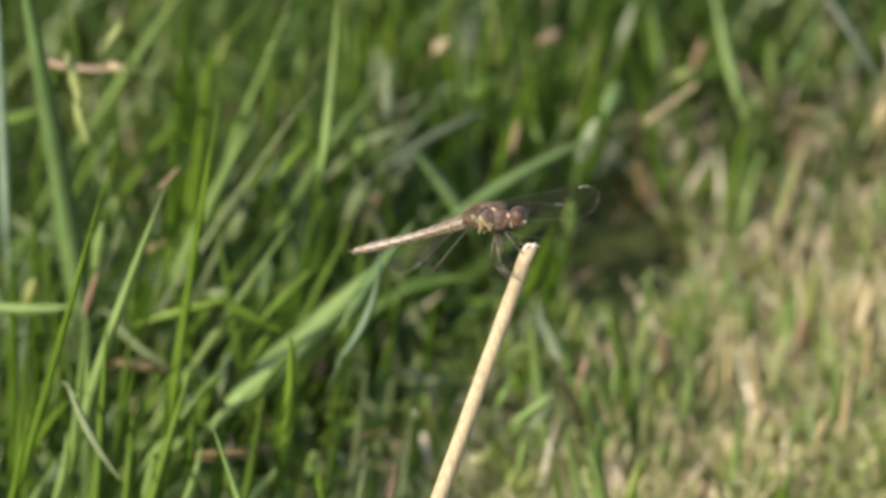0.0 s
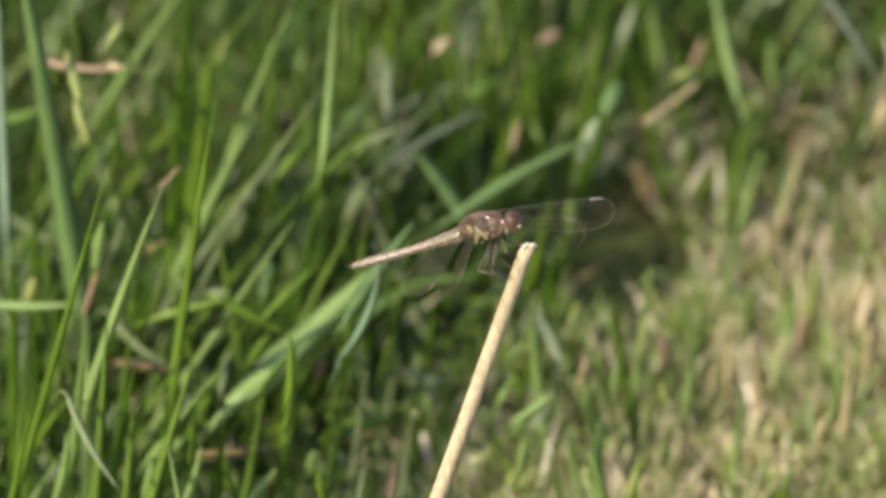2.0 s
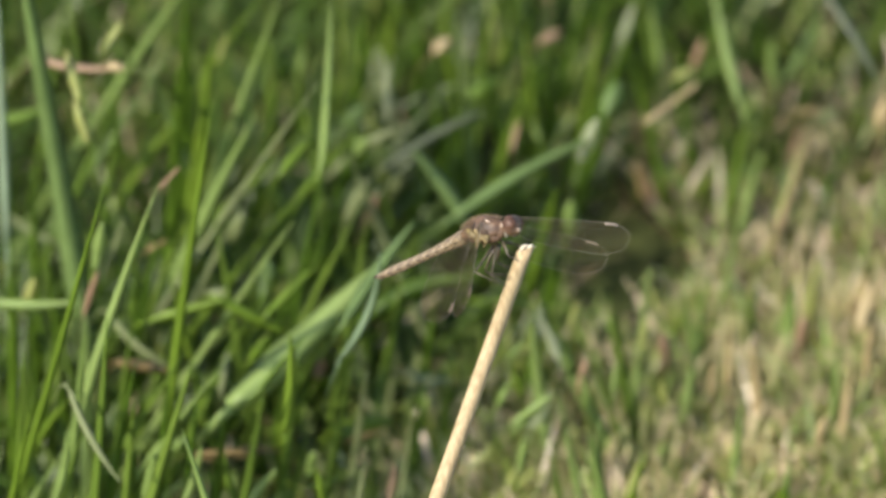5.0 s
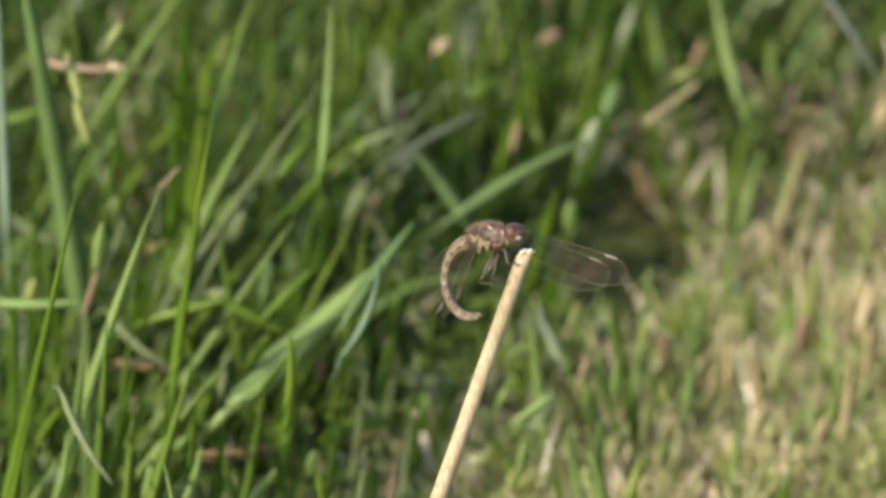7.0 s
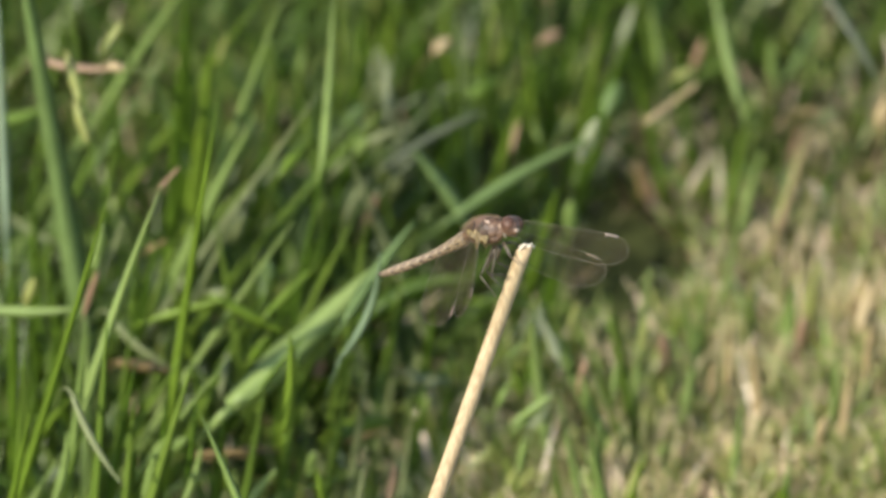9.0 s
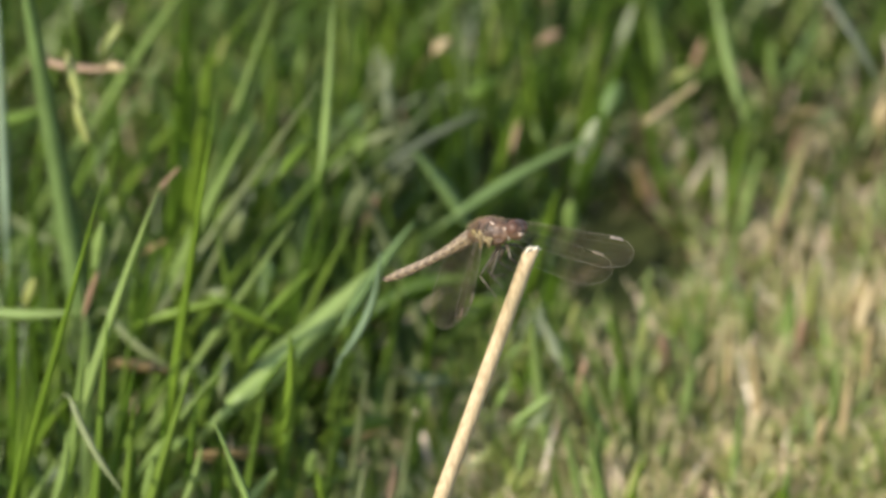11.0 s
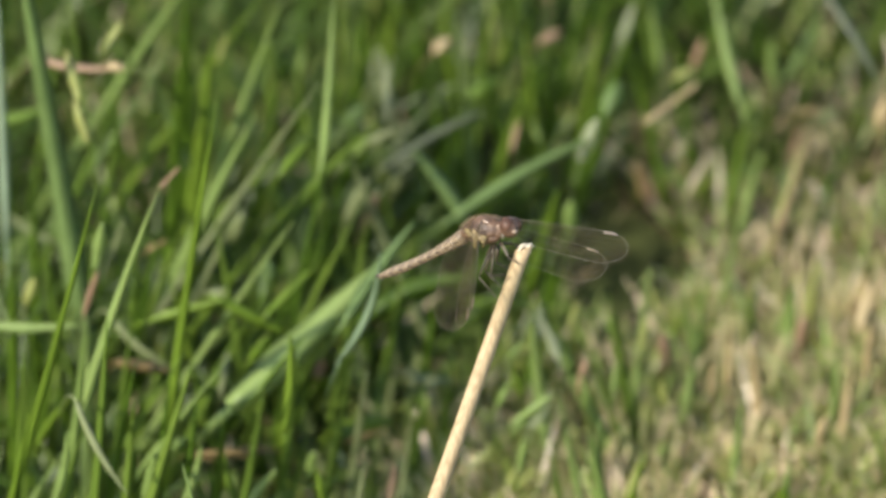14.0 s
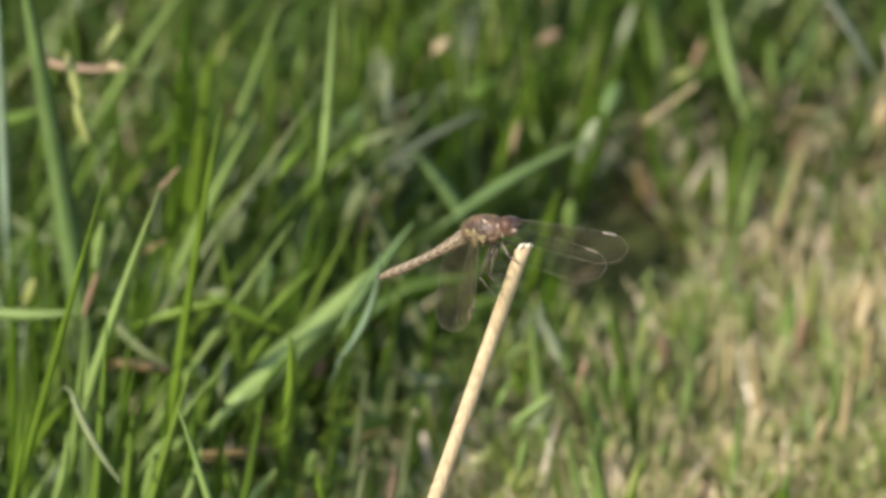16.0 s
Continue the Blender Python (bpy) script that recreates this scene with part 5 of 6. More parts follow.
# ---- the dry stem ----
def dry_reed():
    thing = new("cut_reed")
    tagged(thing, "dry cream-coloured cut stem leaning in the grass", "plant stem")
    top, foot = Vector((-0.0010, 0.0003, 0.1506)), Vector((-0.0575, -0.06, -0.004))
    thing.location = foot
    axis = top - foot
    bm = bmesh.new()
    n = 40
    pts, rad = [], []
    for i in range(n + 1):
        s = i / n
        wob = Vector((0.0005 * noise.noise(Vector((s * 5, 1, 0))), 0.0004 * noise.noise(Vector((s * 5, 7, 0))), 0)) * (1 - s)
        pts.append(axis * s + wob)
        rad.append((2.02 - 0.42 * s + 0.05 * noise.noise(Vector((s * 22, 3, 3)))) * MM)
    loops = tube(bm, pts, rad, 14)
    u = axis.normalized()
    side = Vector((1, 0, 0)) - u * u.x
    side.normalize()
    toward = u.cross(side)
    for v in loops[-1]:
        v.co += u * ((v.co - axis).dot(side) * 0.75 - 0.6 * MM + 0.5 * MM * noise.noise(v.co * 900))
    part("stalk", bm, cane, thing)
    for k, (a, h, r) in enumerate(((-0.9, -0.6, 0.4), (0.7, 0.9, 0.4), (1.25, 0.5, 0.4), (0.2, 0.3, 0.4), (-0.3, 0.1, 0.35))):
        bm = bmesh.new()
        c = axis + side * a * MM + toward * (-0.9 + 0.35 * k) * MM
        tube(bm, [c - u * 1.5 * MM, c + u * 0.1 * MM, c + u * h * MM + side * a * 0.5 * MM], [r * MM, r * MM * 0.9, r * MM * 0.35], 7)
        part("torn_fibre", bm, cane_torn, thing, "pale torn fibre at the cut end")
    return thing


reed = dry_reed()


# ---- the darter ----
darter = new("dragonfly")
tagged(darter, "brown darter dragonfly with clear wings, perched on the dry stem", "dragonfly")
darter.matrix_world = pose(0, 0, 0.15, 55, 0, 0)


def make_thorax():
    bm = bmesh.new()

    def form(s, q):
        up = math.cos(q)
        rear = 0.3 * max(-s - 0.1, 0)
        ridge = 0.05 * math.exp(-((s - 0.15) / 0.12) ** 2) - 0.06 * math.exp(-((s + 0.2) / 0.07) ** 2) - 0.05 * math.exp(-((s - 0.45) / 0.06) ** 2)
        return 1 - rear + 0.12 * max(up, 0) * math.cos(2.0 * (s - 0.05)) + 0.1 * max(-up, 0) * s + ridge
    egg(bm, (0, 0, 0), (5.5 * MM, 2.85 * MM, 2.5 * MM), 30, 28, form)
    egg(bm, (3.3 * MM, -0.8 * MM, 0), (2.4 * MM, 1.8 * MM, 1.5 * MM), 8, 14)
    egg(bm, (2.0 * MM, -2.1 * MM, 0), (2.2 * MM, 1.2 * MM, 1.5 * MM), 8, 14)
    ob = part("thorax", bm, thorax_brown, darter)
    for sign in (-1, 1):
        for x, y, a, l, w in ((-1.4, -0.6, 72, 2.0, 0.6), (0.2, -1.0, 68, 1.9, 0.55), (1.5, -1.7, 20, 1.4, 0.65), (-0.8, -2.2, 5, 1.5, 0.5)):
            bm = bmesh.new()
            egg(bm, (0, 0, 0), (l * MM, w * MM, 0.26 * MM), 8, 12, lambda s, q: 1 + 0.25 * math.sin(4 * s + 2 * q))
            s, c = x / 5.0, y / 3.5
            depth = 2.6 * math.sqrt(max(0.05, 1 - s * s - c * c)) * (1 - 0.3 * max(-s - 0.1, 0)) - 0.08
            p = part("side_patch", bm, thorax_yellow, ob, "yellow patch on the side of the thorax")
            p.matrix_basis = pose(x * MM, y * MM, sign * depth * MM, -sign * y * 14, sign * x * 8, a + 60)
        bm = bmesh.new()
        egg(bm, (0, 0, 0), (0.9 * MM, 0.35 * MM, 0.35 * MM), 6, 10)
        p = part("shoulder_stripe", bm, face_cream, ob, "pale shoulder stripe")
        p.matrix_basis = pose(2.4 * MM, 1.6 * MM, sign * 1.95 * MM, 0, 0, -35)
        for x, y, a, l in ((1.2, 0.9, 62, 1.7), (-0.9, 0.9, 64, 1.5)):
            bm = bmesh.new()
            egg(bm, (0, 0, 0), (l * MM, 0.16 * MM, 0.2 * MM), 8, 8)
            p = part("dark_seam", bm, mark_dark, ob, "dark seam across the thorax side")
            p.matrix_basis = pose(x * MM, y * MM, sign * 2.6 * math.sqrt(1 - (x / 5.2) ** 2 - (y / 3.5) ** 2) * MM, -sign * y * 14, sign * x * 8, a)
    rng = random.Random(5)
    bm = bmesh.new()
    for k in range(800):
        s, q = rng.uniform(-0.88, 0.85), rng.gauss(0, 1.1)
        c = math.sqrt(1 - s * s)
        p = Vector((5.4 * s, 3.0 * c * math.cos(q), 2.5 * c * math.sin(q))) * MM * 0.97
        d = Vector((s * 0.6 + rng.uniform(-0.5, 0.2), c * math.cos(q), c * math.sin(q))).normalized()
        tube(bm, [p, p + d * rng.uniform(0.35, 0.9) * MM], [0.04 * MM, 0.012 * MM], 3)
    part("body_hair", bm, hair_tan, ob, "short fine tan hairs on the thorax")
    return ob


def make_head():
    bm = bmesh.new()
    egg(bm, (0, 0, 0), (2.0 * MM, 2.35 * MM, 2.4 * MM), 12, 18)
    tube(bm, [(-3.0 * MM, -0.3 * MM, 0), (-1.2 * MM, -0.1 * MM, 0)], [1.0 * MM, 1.2 * MM], 10)
    ob = part("head", bm, head_brown, darter)
    for sign in (-1, 1):
        bm = bmesh.new()
        egg(bm, (0, 0, 0), (1.7 * MM, 1.75 * MM, 1.3 * MM), 14, 20, lambda s, q: 1 + 0.08 * math.cos(q))
        p = part("eye", bm, eye_red, ob, "glossy reddish-brown compound eye")
        p.matrix_basis = pose(0.2 * MM, 0.35 * MM, sign * 1.2 * MM, -sign * 12, 0, 10)
        bm = bmesh.new()
        egg(bm, (0, 0, 0), (0.5 * MM, 0.55 * MM, 0.22 * MM), 6, 10)
        p = part("eye_rim", bm, face_cream, ob, "pale patch behind the eye")
        p.matrix_basis = pose(-1.1 * MM, 0.1 * MM, sign * 2.35 * MM, sign * 10, -sign * 15, 0)
        bm = bmesh.new()
        egg(bm, (0, 0, 0), (0.42 * MM, 0.9 * MM, 0.3 * MM), 6, 10)
        p = part("cheek", bm, leg_stripe, ob, "dull tan streak below the eye")
        p.matrix_basis = pose(-0.9 * MM, -1.75 * MM, sign * 1.35 * MM, 0, -sign * 20, 25)
        bm = bmesh.new()
        tube(bm, [(1.6 * MM, 1.0 * MM, sign * 0.4 * MM), (2.4 * MM, 1.6 * MM, sign * 0.7 * MM), (3.0 * MM, 1.9 * MM, sign * 0.9 * MM)], [0.08 * MM, 0.06 * MM, 0.03 * MM], 5)
        part("antenna", bm, leg_dark, ob)
    bm = bmesh.new()
    egg(bm, (1.25 * MM, -0.7 * MM, 0), (0.75 * MM, 1.35 * MM, 1.0 * MM), 8, 14)
    part("face", bm, head_brown, ob, "brown face")
    bm = bmesh.new()
    egg(bm, (1.75 * MM, -0.95 * MM, 0), (0.35 * MM, 0.5 * MM, 0.75 * MM), 8, 12)
    part("forehead", bm, face_cream, ob, "pale cream forehead between the eyes")
    bm = bmesh.new()
    egg(bm, (1.85 * MM, -0.25 * MM, 0), (0.3 * MM, 0.2 * MM, 0.95 * MM), 8, 12)
    part("brow", bm, mark_dark, ob, "dark line above the forehead")
    return ob


def make_wing(name, length, chord, broad, rim, rim_label, mark):
    """Span along x, leading edge towards y."""
    def edge(s, f):
        lead = (0.35 + 1.2 * s - 0.5 * s * s) * MM - max(0.0, s - 0.87) ** 2 * 130 * MM
        if broad:
            c = chord * (0.3 + 1.2 * s ** 0.7 - 0.55 * s ** 2)
        else:
            c = chord * (0.3 + 0.95 * s ** 0.7 - 0.25 * s ** 2)
        c *= max(0.0, 1 - max(0.0, (s - 0.78) / 0.22) ** 2.4) ** 0.5
        c *= min(1.0, 0.25 + s * 2.6)
        lump = 0.22 * MM * math.sin(f * 19 + s * 5) * (1 - abs(2 * f - 1)) * (1 - s * 0.6)
        return Vector((s * length, lead - f * c * MM, lump))
    bm = bmesh.new()
    nx, ny = 30, 8
    grid = [[bm.verts.new(edge(1 - (1 - i / nx) ** 1.8, j / ny)) for j in range(ny + 1)] for i in range(nx + 1)]
    for i in range(nx):
        for j in range(ny):
            bm.faces.new((grid[i][j], grid[i + 1][j], grid[i + 1][j + 1], grid[i][j + 1]))
    ob = part(name, bm, membrane_clear, darter)
    bm = bmesh.new()
    fs = (0.0, 0.1, 0.22, 0.38, 0.55, 0.75, 1.0)
    for f in fs[1:-1]:
        r = 0.038 if f < 0.3 else 0.02
        pts = [edge(0.02 + 0.975 * i / 22, f) for i in range(23)]
        tube(bm, pts, [r * MM * (1 - 0.45 * i / 22) for i in range(23)], 4)
    rng = random.Random(int(length * 1e5))
    for a, b in zip(fs, fs[1:]):
        s = 0.06
        while s < 0.97:
            tube(bm, [edge(s, a), edge(s + rng.uniform(-0.004, 0.014), b)], [0.013 * MM] * 2, 3)
            s += rng.uniform(0.028, 0.05)
    part("vein", bm, vein_dark, ob, "net of fine dark wing veins")
    for f, r in ((0.0, 0.047), (1.0, 0.04)):
        bm = bmesh.new()
        tube(bm, [edge(0.02 + 0.98 * (1 - (1 - i / 36) ** 2), f) for i in range(37)], [r * MM * (1 - 0.3 * i / 36) for i in range(37)], 5)
        part("wing_rim", bm, rim, ob, rim_label)
    bm = bmesh.new()
    ring = []
    for i in range(6):
        s = 0.815 + 0.095 * i / 5
        a, b = edge(s, 0.0), edge(s, 0.0) + Vector((0, -0.45 * MM, 0))
        ring.append([a + Vector((0, 0.05 * MM, 0.12 * MM)), b + Vector((0, 0, 0.12 * MM)), b - Vector((0, 0, 0.12 * MM)), a - Vector((0, -0.05 * MM, 0.12 * MM))])
    loft(bm, ring)
    part("wing_mark", bm, mark, ob, "small brown mark near the wing tip")
    return ob


SEGMENTS = 9
SEG = 3.0 * MM


def make_segments():
    """Nine abdomen rings, each with its length along -x from its front end."""
    wide = (1.6, 1.42, 1.18, 0.98, 0.88, 0.9, 0.96, 1.0, 0.88, 0.5)
    made = []
    for i in range(SEGMENTS):
        bm = bmesh.new()
        rings = []
        for k in range(9):
            s = k / 8
            r = (wide[i] * (1 - s) + wide[i + 1] * s) * (1 + 0.05 * math.sin(math.pi * s) - (0.06 if k in (0, 8) else 0))
            ring = []
            for j in range(16):
                q = 2 * math.pi * j / 16
                keel = 1.0 + 0.08 * max(0.0, math.cos(q)) ** 4
                ring.append((-s * SEG * 1.06, r * MM * math.cos(q) * keel, r * MM * 0.88 * math.sin(q)))
            rings.append(ring)
        loft(bm, rings)
        ob = part("abdomen_segment", bm, abdomen_tan, darter)
        for sign in (-1, 1):
            bm = bmesh.new()
            egg(bm, (0, 0, 0), (0.95 * MM, 0.26 * MM, 0.2 * MM), 6, 10, lambda s, q: 1 + 0.3 * s)
            p = part("side_mark", bm, mark_dark, ob, "dark mark on the side of the segment")
            r = wide[i + 1]
            p.matrix_basis = pose(-2.1 * MM, -0.42 * r * MM, sign * 0.79 * r * MM, sign * 28, 0, -8)
        bm = bmesh.new()
        egg(bm, (0, 0, 0), (1.25 * MM, 0.16 * MM, 0.5 * wide[i] * MM), 6, 10)
        p = part("under_plate", bm, mark_dark, ob, "dark plate along the underside")
        p.matrix_basis = pose(-1.5 * MM, -0.96 * (wide[i] + wide[i + 1]) / 2 * MM, 0)
        if i == SEGMENTS - 1:
            for sign in (-1, 1):
                bm = bmesh.new()
                tube(bm, [(-2.6 * MM, 0.2 * MM, sign * 0.3 * MM), (-3.6 * MM, 0.25 * MM, sign * 0.4 * MM), (-4.2 * MM, 0.1 * MM, sign * 0.3 * MM)], [0.28 * MM, 0.24 * MM, 0.08 * MM], 6)
                part("tail_clasp", bm, mark_dark, ob)
        made.append(ob)
    return made


LEGS = []


def make_leg(hip, knee, toe, pale):
    """A leg in the dragonfly's space, in mm: a thigh from the hip, and a shank that hinges at the knee."""
    hip, knee, toe = (Vector(p) * MM for p in (hip, knee, toe))
    long, low = (knee - hip).length, (toe - knee).length
    bm = bmesh.new()
    tube(bm, [(0, 0, 0), (0.35 * long, 0.05 * MM, 0), (0.8 * long, 0, 0), (long, 0, 0)], [0.38 * MM, 0.35 * MM, 0.25 * MM, 0.18 * MM], 8)
    ob = part("leg", bm, leg_dark, darter)
    bm = bmesh.new()
    tube(bm, [(0, 0, 0), (0.45 * low, 0, 0), (0.72 * low, 0.1 * MM, 0), (0.88 * low, 0, 0), (low, -0.25 * MM, 0)],
         [0.19 * MM, 0.15 * MM, 0.12 * MM, 0.1 * MM, 0.05 * MM], 7)
    shank = part("shank", bm, leg_stripe if pale else leg_dark, ob, "thin pale shank" if pale else "thin dark shank")
    bm = bmesh.new()
    tube(bm, [(0.08 * long, -0.1 * MM, 0.3 * MM), (0.55 * long, -0.1 * MM, 0.3 * MM), (0.96 * long, -0.05 * MM, 0.14 * MM)], [0.16 * MM, 0.2 * MM, 0.1 * MM], 6)
    part("leg_stripe", bm, leg_stripe, ob, "pale stripe along the leg")
    for k in range(5):
        bm = bmesh.new()
        p = Vector((low * (0.15 + 0.14 * k), 0, 0))
        tube(bm, [p, p + Vector((0.35, -0.5, 0.2)) * MM], [0.04 * MM, 0.015 * MM], 4)
        part("leg_spine", bm, leg_dark, shank)
    LEGS.append((ob, shank, hip, knee, long, low))


thorax = make_thorax()
head = make_head()
# The near pair takes the darker rims and marks, without the painted glint.
far_fore = make_wing("fore_wing", 31.0 * MM, 7.2, False, vein_glint, "rim vein, its colour lightened to carry the glint", mark_glint)
near_fore = make_wing("fore_wing", 31.0 * MM, 7.2, False, vein_dull, "fine rim vein in the darker copy, without the glint", mark_dull)
far_hind = make_wing("hind_wing", 29.6 * MM, 7.8, True, vein_glint, "rim vein, its colour lightened to carry the glint", mark_glint)
near_hind = make_wing("hind_wing", 29.6 * MM, 7.8, True, vein_dull, "fine rim vein in the darker copy, without the glint", mark_dull)
abdomen = make_segments()
# near and far: fore, middle and hind legs
make_leg((-6.4, 0.8, 0.5), (-4.7, -2.6, 2.4), (-2.3, -4.0, 1.5), False)
make_leg((-5.6, 0.6, -1.5), (-3.4, 0.3, -2.8), (-1.1, -0.8, -0.6), False)
make_leg((-7.5, 0.3, 0.5), (-8.5, -6.4, 2.6), (-4.8, -6.2, 1.5), False)
make_leg((-6.7, 0.2, -1.6), (-7.2, -3.6, -3.4), (-3.7, -5.2, -1.2), False)
make_leg((-8.2, 0.1, 0.5), (-11.0, -6.7, 2.4), (-6.8, -11.7, 1.4), True)
make_leg((-7.7, 0.0, -1.6), (-9.6, -5.4, -3.4), (-5.6, -9.4, -1.2), False)

# ---- how it moves: mm in the dragonfly's space, nose-up and towards-viewer turns in degrees ----
BODY = (
    (0, -9.3, 6.2, 4, 18), (0.5, -9.3, 5.5, 6, 18), (0.8, -9.6, 5.2, 8, 18), (1, -9.9, 4.4, 9, 20),
    (1.5, -10.1, 4.1, 10, 21), (2.2, -10.3, 4.1, 12, 22), (2.5, -10.7, 4.5, 13, 22), (2.9, -10.3, 4.0, 11, 22),
    (4.2, -10.3, 3.6, 11, 24), (6, -9.7, 3.0, 12, 32), (6.4, -9.3, 2.5, 9, 34),
    (6.6, -9.1, 2.0, 7, 34), (7.4, -9.5, 2.2, 9, 33), (7.7, -9.7, 2.7, 9, 33), (8.2, -9.8, 2.8, 11, 33),
    (8.5, -9.3, 2.8, 10, 33), (9.2, -10.1, 3.4, 12, 33), (11.3, -8.7, 3.0, 6, 33), (11.7, -9.2, 3.2, 7, 33),
    (12.5, -10.2, 3.3, 8, 33), (16, -10.3, 3.4, 10, 33),
)
FAR_FORE = (
    (0, 15.1, 12.6), (0.2, 15.6, 11.8), (0.8, 15.2, 12.2), (1, 16.8, 10.1), (1.5, 19.1, 8.5), (2.2, 18.0, 10.4),
    (2.5, 19.0, 8.9), (2.8, 20.6, 6.2), (3.5, 20.9, 5.8), (4.2, 21.7, 5.6), (6.3, 21.9, 0.3),
    (6.5, 22.9, -2.2), (6.7, 23.5, -4.6), (7.2, 23.8, -5.4), (7.4, 23.5, -4.8), (8, 22.5, -1.3), (8.6, 23.1, -0.3), (9.2, 22.5, 1.1),
    (11.3, 23.2, -0.1), (12, 22.3, 1.4), (16, 22.3, 1.0),
)
FAR_HIND = (
    (0, 9.2, 8.1), (0.8, 9.6, 7.2), (1.5, 12.3, 4.0), (2.2, 12.3, 4.8), (2.8, 14.6, 0.8), (3.5, 15.3, 1.2),
    (4.2, 16.1, 1.0), (6.3, 18.8, -4.1), (6.6, 18.8, -5.3), (8.5, 19.1, -5.8), (9.2, 18.8, -4.4),
    (12.5, 18.3, -3.0), (16, 18.8, -3.4),
)
NEAR_FORE = (
    (0, -19.8, -4.1), (0.8, -17.6, -5.1), (1.5, -15.8, -7.8), (2.5, -15.3, -8.4), (3.5, -13.6, -12.1),
    (4.2, -13.8, -12.6), (6.3, -13.8, -13.2), (7, -16.7, -13.2), (8.5, -13.2, -12.6), (9.2, -13.6, -13.2),
    (12.5, -13.3, -15.0), (16, -12.8, -15.8),
)
NEAR_HIND = (
    (0, -26.5, -5.8), (0.8, -25.3, -8.0), (1.5, -23.3, -9.5), (2.5, -22.5, -11.4), (3.5, -19.1, -14.2),
    (4.2, -18.2, -15.5), (6.3, -18.7, -17.0), (6.6, -21.6, -15.5), (8.5, -19.4, -16.2), (9.2, -17.8, -17.1),
    (12.5, -14.7, -17.5), (16, -14.0, -17.8),
)

# abdomen: turn away from the viewer, droop at its root and at its end, in degrees
DROOP_CALM = (
    (0, 22, 17, 11), (0.5, 20, 19, 11.5), (0.8, 18, 20, 13), (0.9, 22, 22, 16), (1.0, 26, 26, 20), (1.5, 25, 19, 14), (2.2, 24, 17, 12), (3.0, 29, 22, 15),
    (3.5, 31, 21, 14), (3.8, 34, 21, 13), (4.0, 39, 20, 12), (4.2, 40, 20, 13), (5.6, 46, 20, 20), (6.1, 50, 4, 46), (6.3, 53, -12, 94),
)
DROOP_CURL = (
    (6.4, 53, 14, 176), (6.5, 53, 40, 192), (6.6, 51, 34, 202), (6.7, 53, 36, 200), (6.8, 50, 18, 198), (6.9, 44, -3, 194), (7.0, 44, 6, 198),
    (7.1, 52, 28, 202), (7.2, 46, 18, 210), (7.3, 45, -18, 186), (7.4, 50, -4, 160), (7.5, 50, -16, 142), (7.6, 53, -14, 86), (7.7, 52, 8, 42),
    (7.8, 48, 24, 14), (8.0, 50, 24, 17), (8.5, 48, 25, 16), (9.0, 45, 22, 12), (11.4, 44, 26, 15), (12.5, 44, 24, 13), (16.0, 45, 24, 14),
)
# where each foot grips, in the order of the legs, and where its knee points
FEET = (
    ((0, -1.0, -2.3, 1.5), (0.5, -1.2, -2.2, 1.5), (1.0, -2.6, -2.4, 1.5), (3.0, -2.8, -2.8, 1.5), (4.2, -2.6, -3.2, 1.5), (6.5, -2.3, -3.6, 1.5), (8.0, -2.3, -4.0, 1.5)),
    ((0, -0.6, -0.6, -0.6), (8.0, -1.1, -0.8, -0.6)),
    ((0, -3.2, -6.0, 1.5), (1.0, -4.6, -6.4, 1.5), (8.0, -4.8, -6.2, 1.5)),
    ((0, -3.4, -5.0, -1.2), (8.0, -3.7, -5.2, -1.2)),
    ((0, -1.0, -8.2, 1.5), (0.6, -1.2, -8.4, 1.5), (0.9, -4.6, -6.9, 1.6), (3.0, -5.2, -7.0, 1.6), (4.2, -5.9, -8.0, 1.6), (6.3, -6.2, -9.0, 1.8), (6.5, -7.9, -8.2, 7.0), (7.4, -7.6, -8.2, 7.0), (7.7, -6.6, -10.5, 2.0), (8.0, -6.8, -11.6, 1.4)),
    ((0, -4.4, -7.6, -1.2), (6.3, -5.2, -8.8, -1.2), (6.5, -7.2, -7.6, -7.0), (7.4, -7.2, -7.6, -7.0), (7.7, -5.6, -9.4, -1.2), (8.0, -5.6, -9.4, -1.2)),
)
# the stem: lean in degrees and how far it is pressed down, in mm
REED = (
    (0, 0.36, 0), (0.5, 0.19, 0), (1, 0.10, 0), (1.5, 0.24, 0), (2, 0.24, 0), (2.5, -0.24, 0), (3, -0.11, 0), (3.5, 0.08, 0.2), (4, 0.18, 0.5),
    (6.3, -0.04, 0.5), (6.5, 0.22, 0.9), (6.8, 0.0, 1.4), (7, 0.05, 1.5), (7.5, -0.12, 1.4), (8, 0.12, 0.5), (8.5, 0.42, 0.6), (9, 0.04, 0.4),
    (11.4, 0.55, 0.5), (12, 0.06, 0.4), (12.5, 0.15, 0.4), (14, 0.00, 0.4), (16, -0.06, 0.4),
)


def between(table, t):
    if t <= table[0][0]:
        return table[0][1:]
    for a, b in zip(table, table[1:]):
        if t <= b[0]:
            f = (t - a[0]) / (b[0] - a[0])
            return tuple(u + (v - u) * f for u, v in zip(a[1:], b[1:]))
    return table[-1][1:]


def thorax_at(t):
    x, y, nose, turn = between(BODY, t)
    return pose(x * MM, y * MM, -0.5 * MM) @ pose(0, 0, 0, 0, -turn, 0) @ pose(0, 0, 0, 0, 0, nose)


def head_at(t):
    glance = 12 if t < 6 else 20
    return thorax_at(t) @ pose(7.1 * MM, -0.35 * MM, 0, 0, -glance, -8)


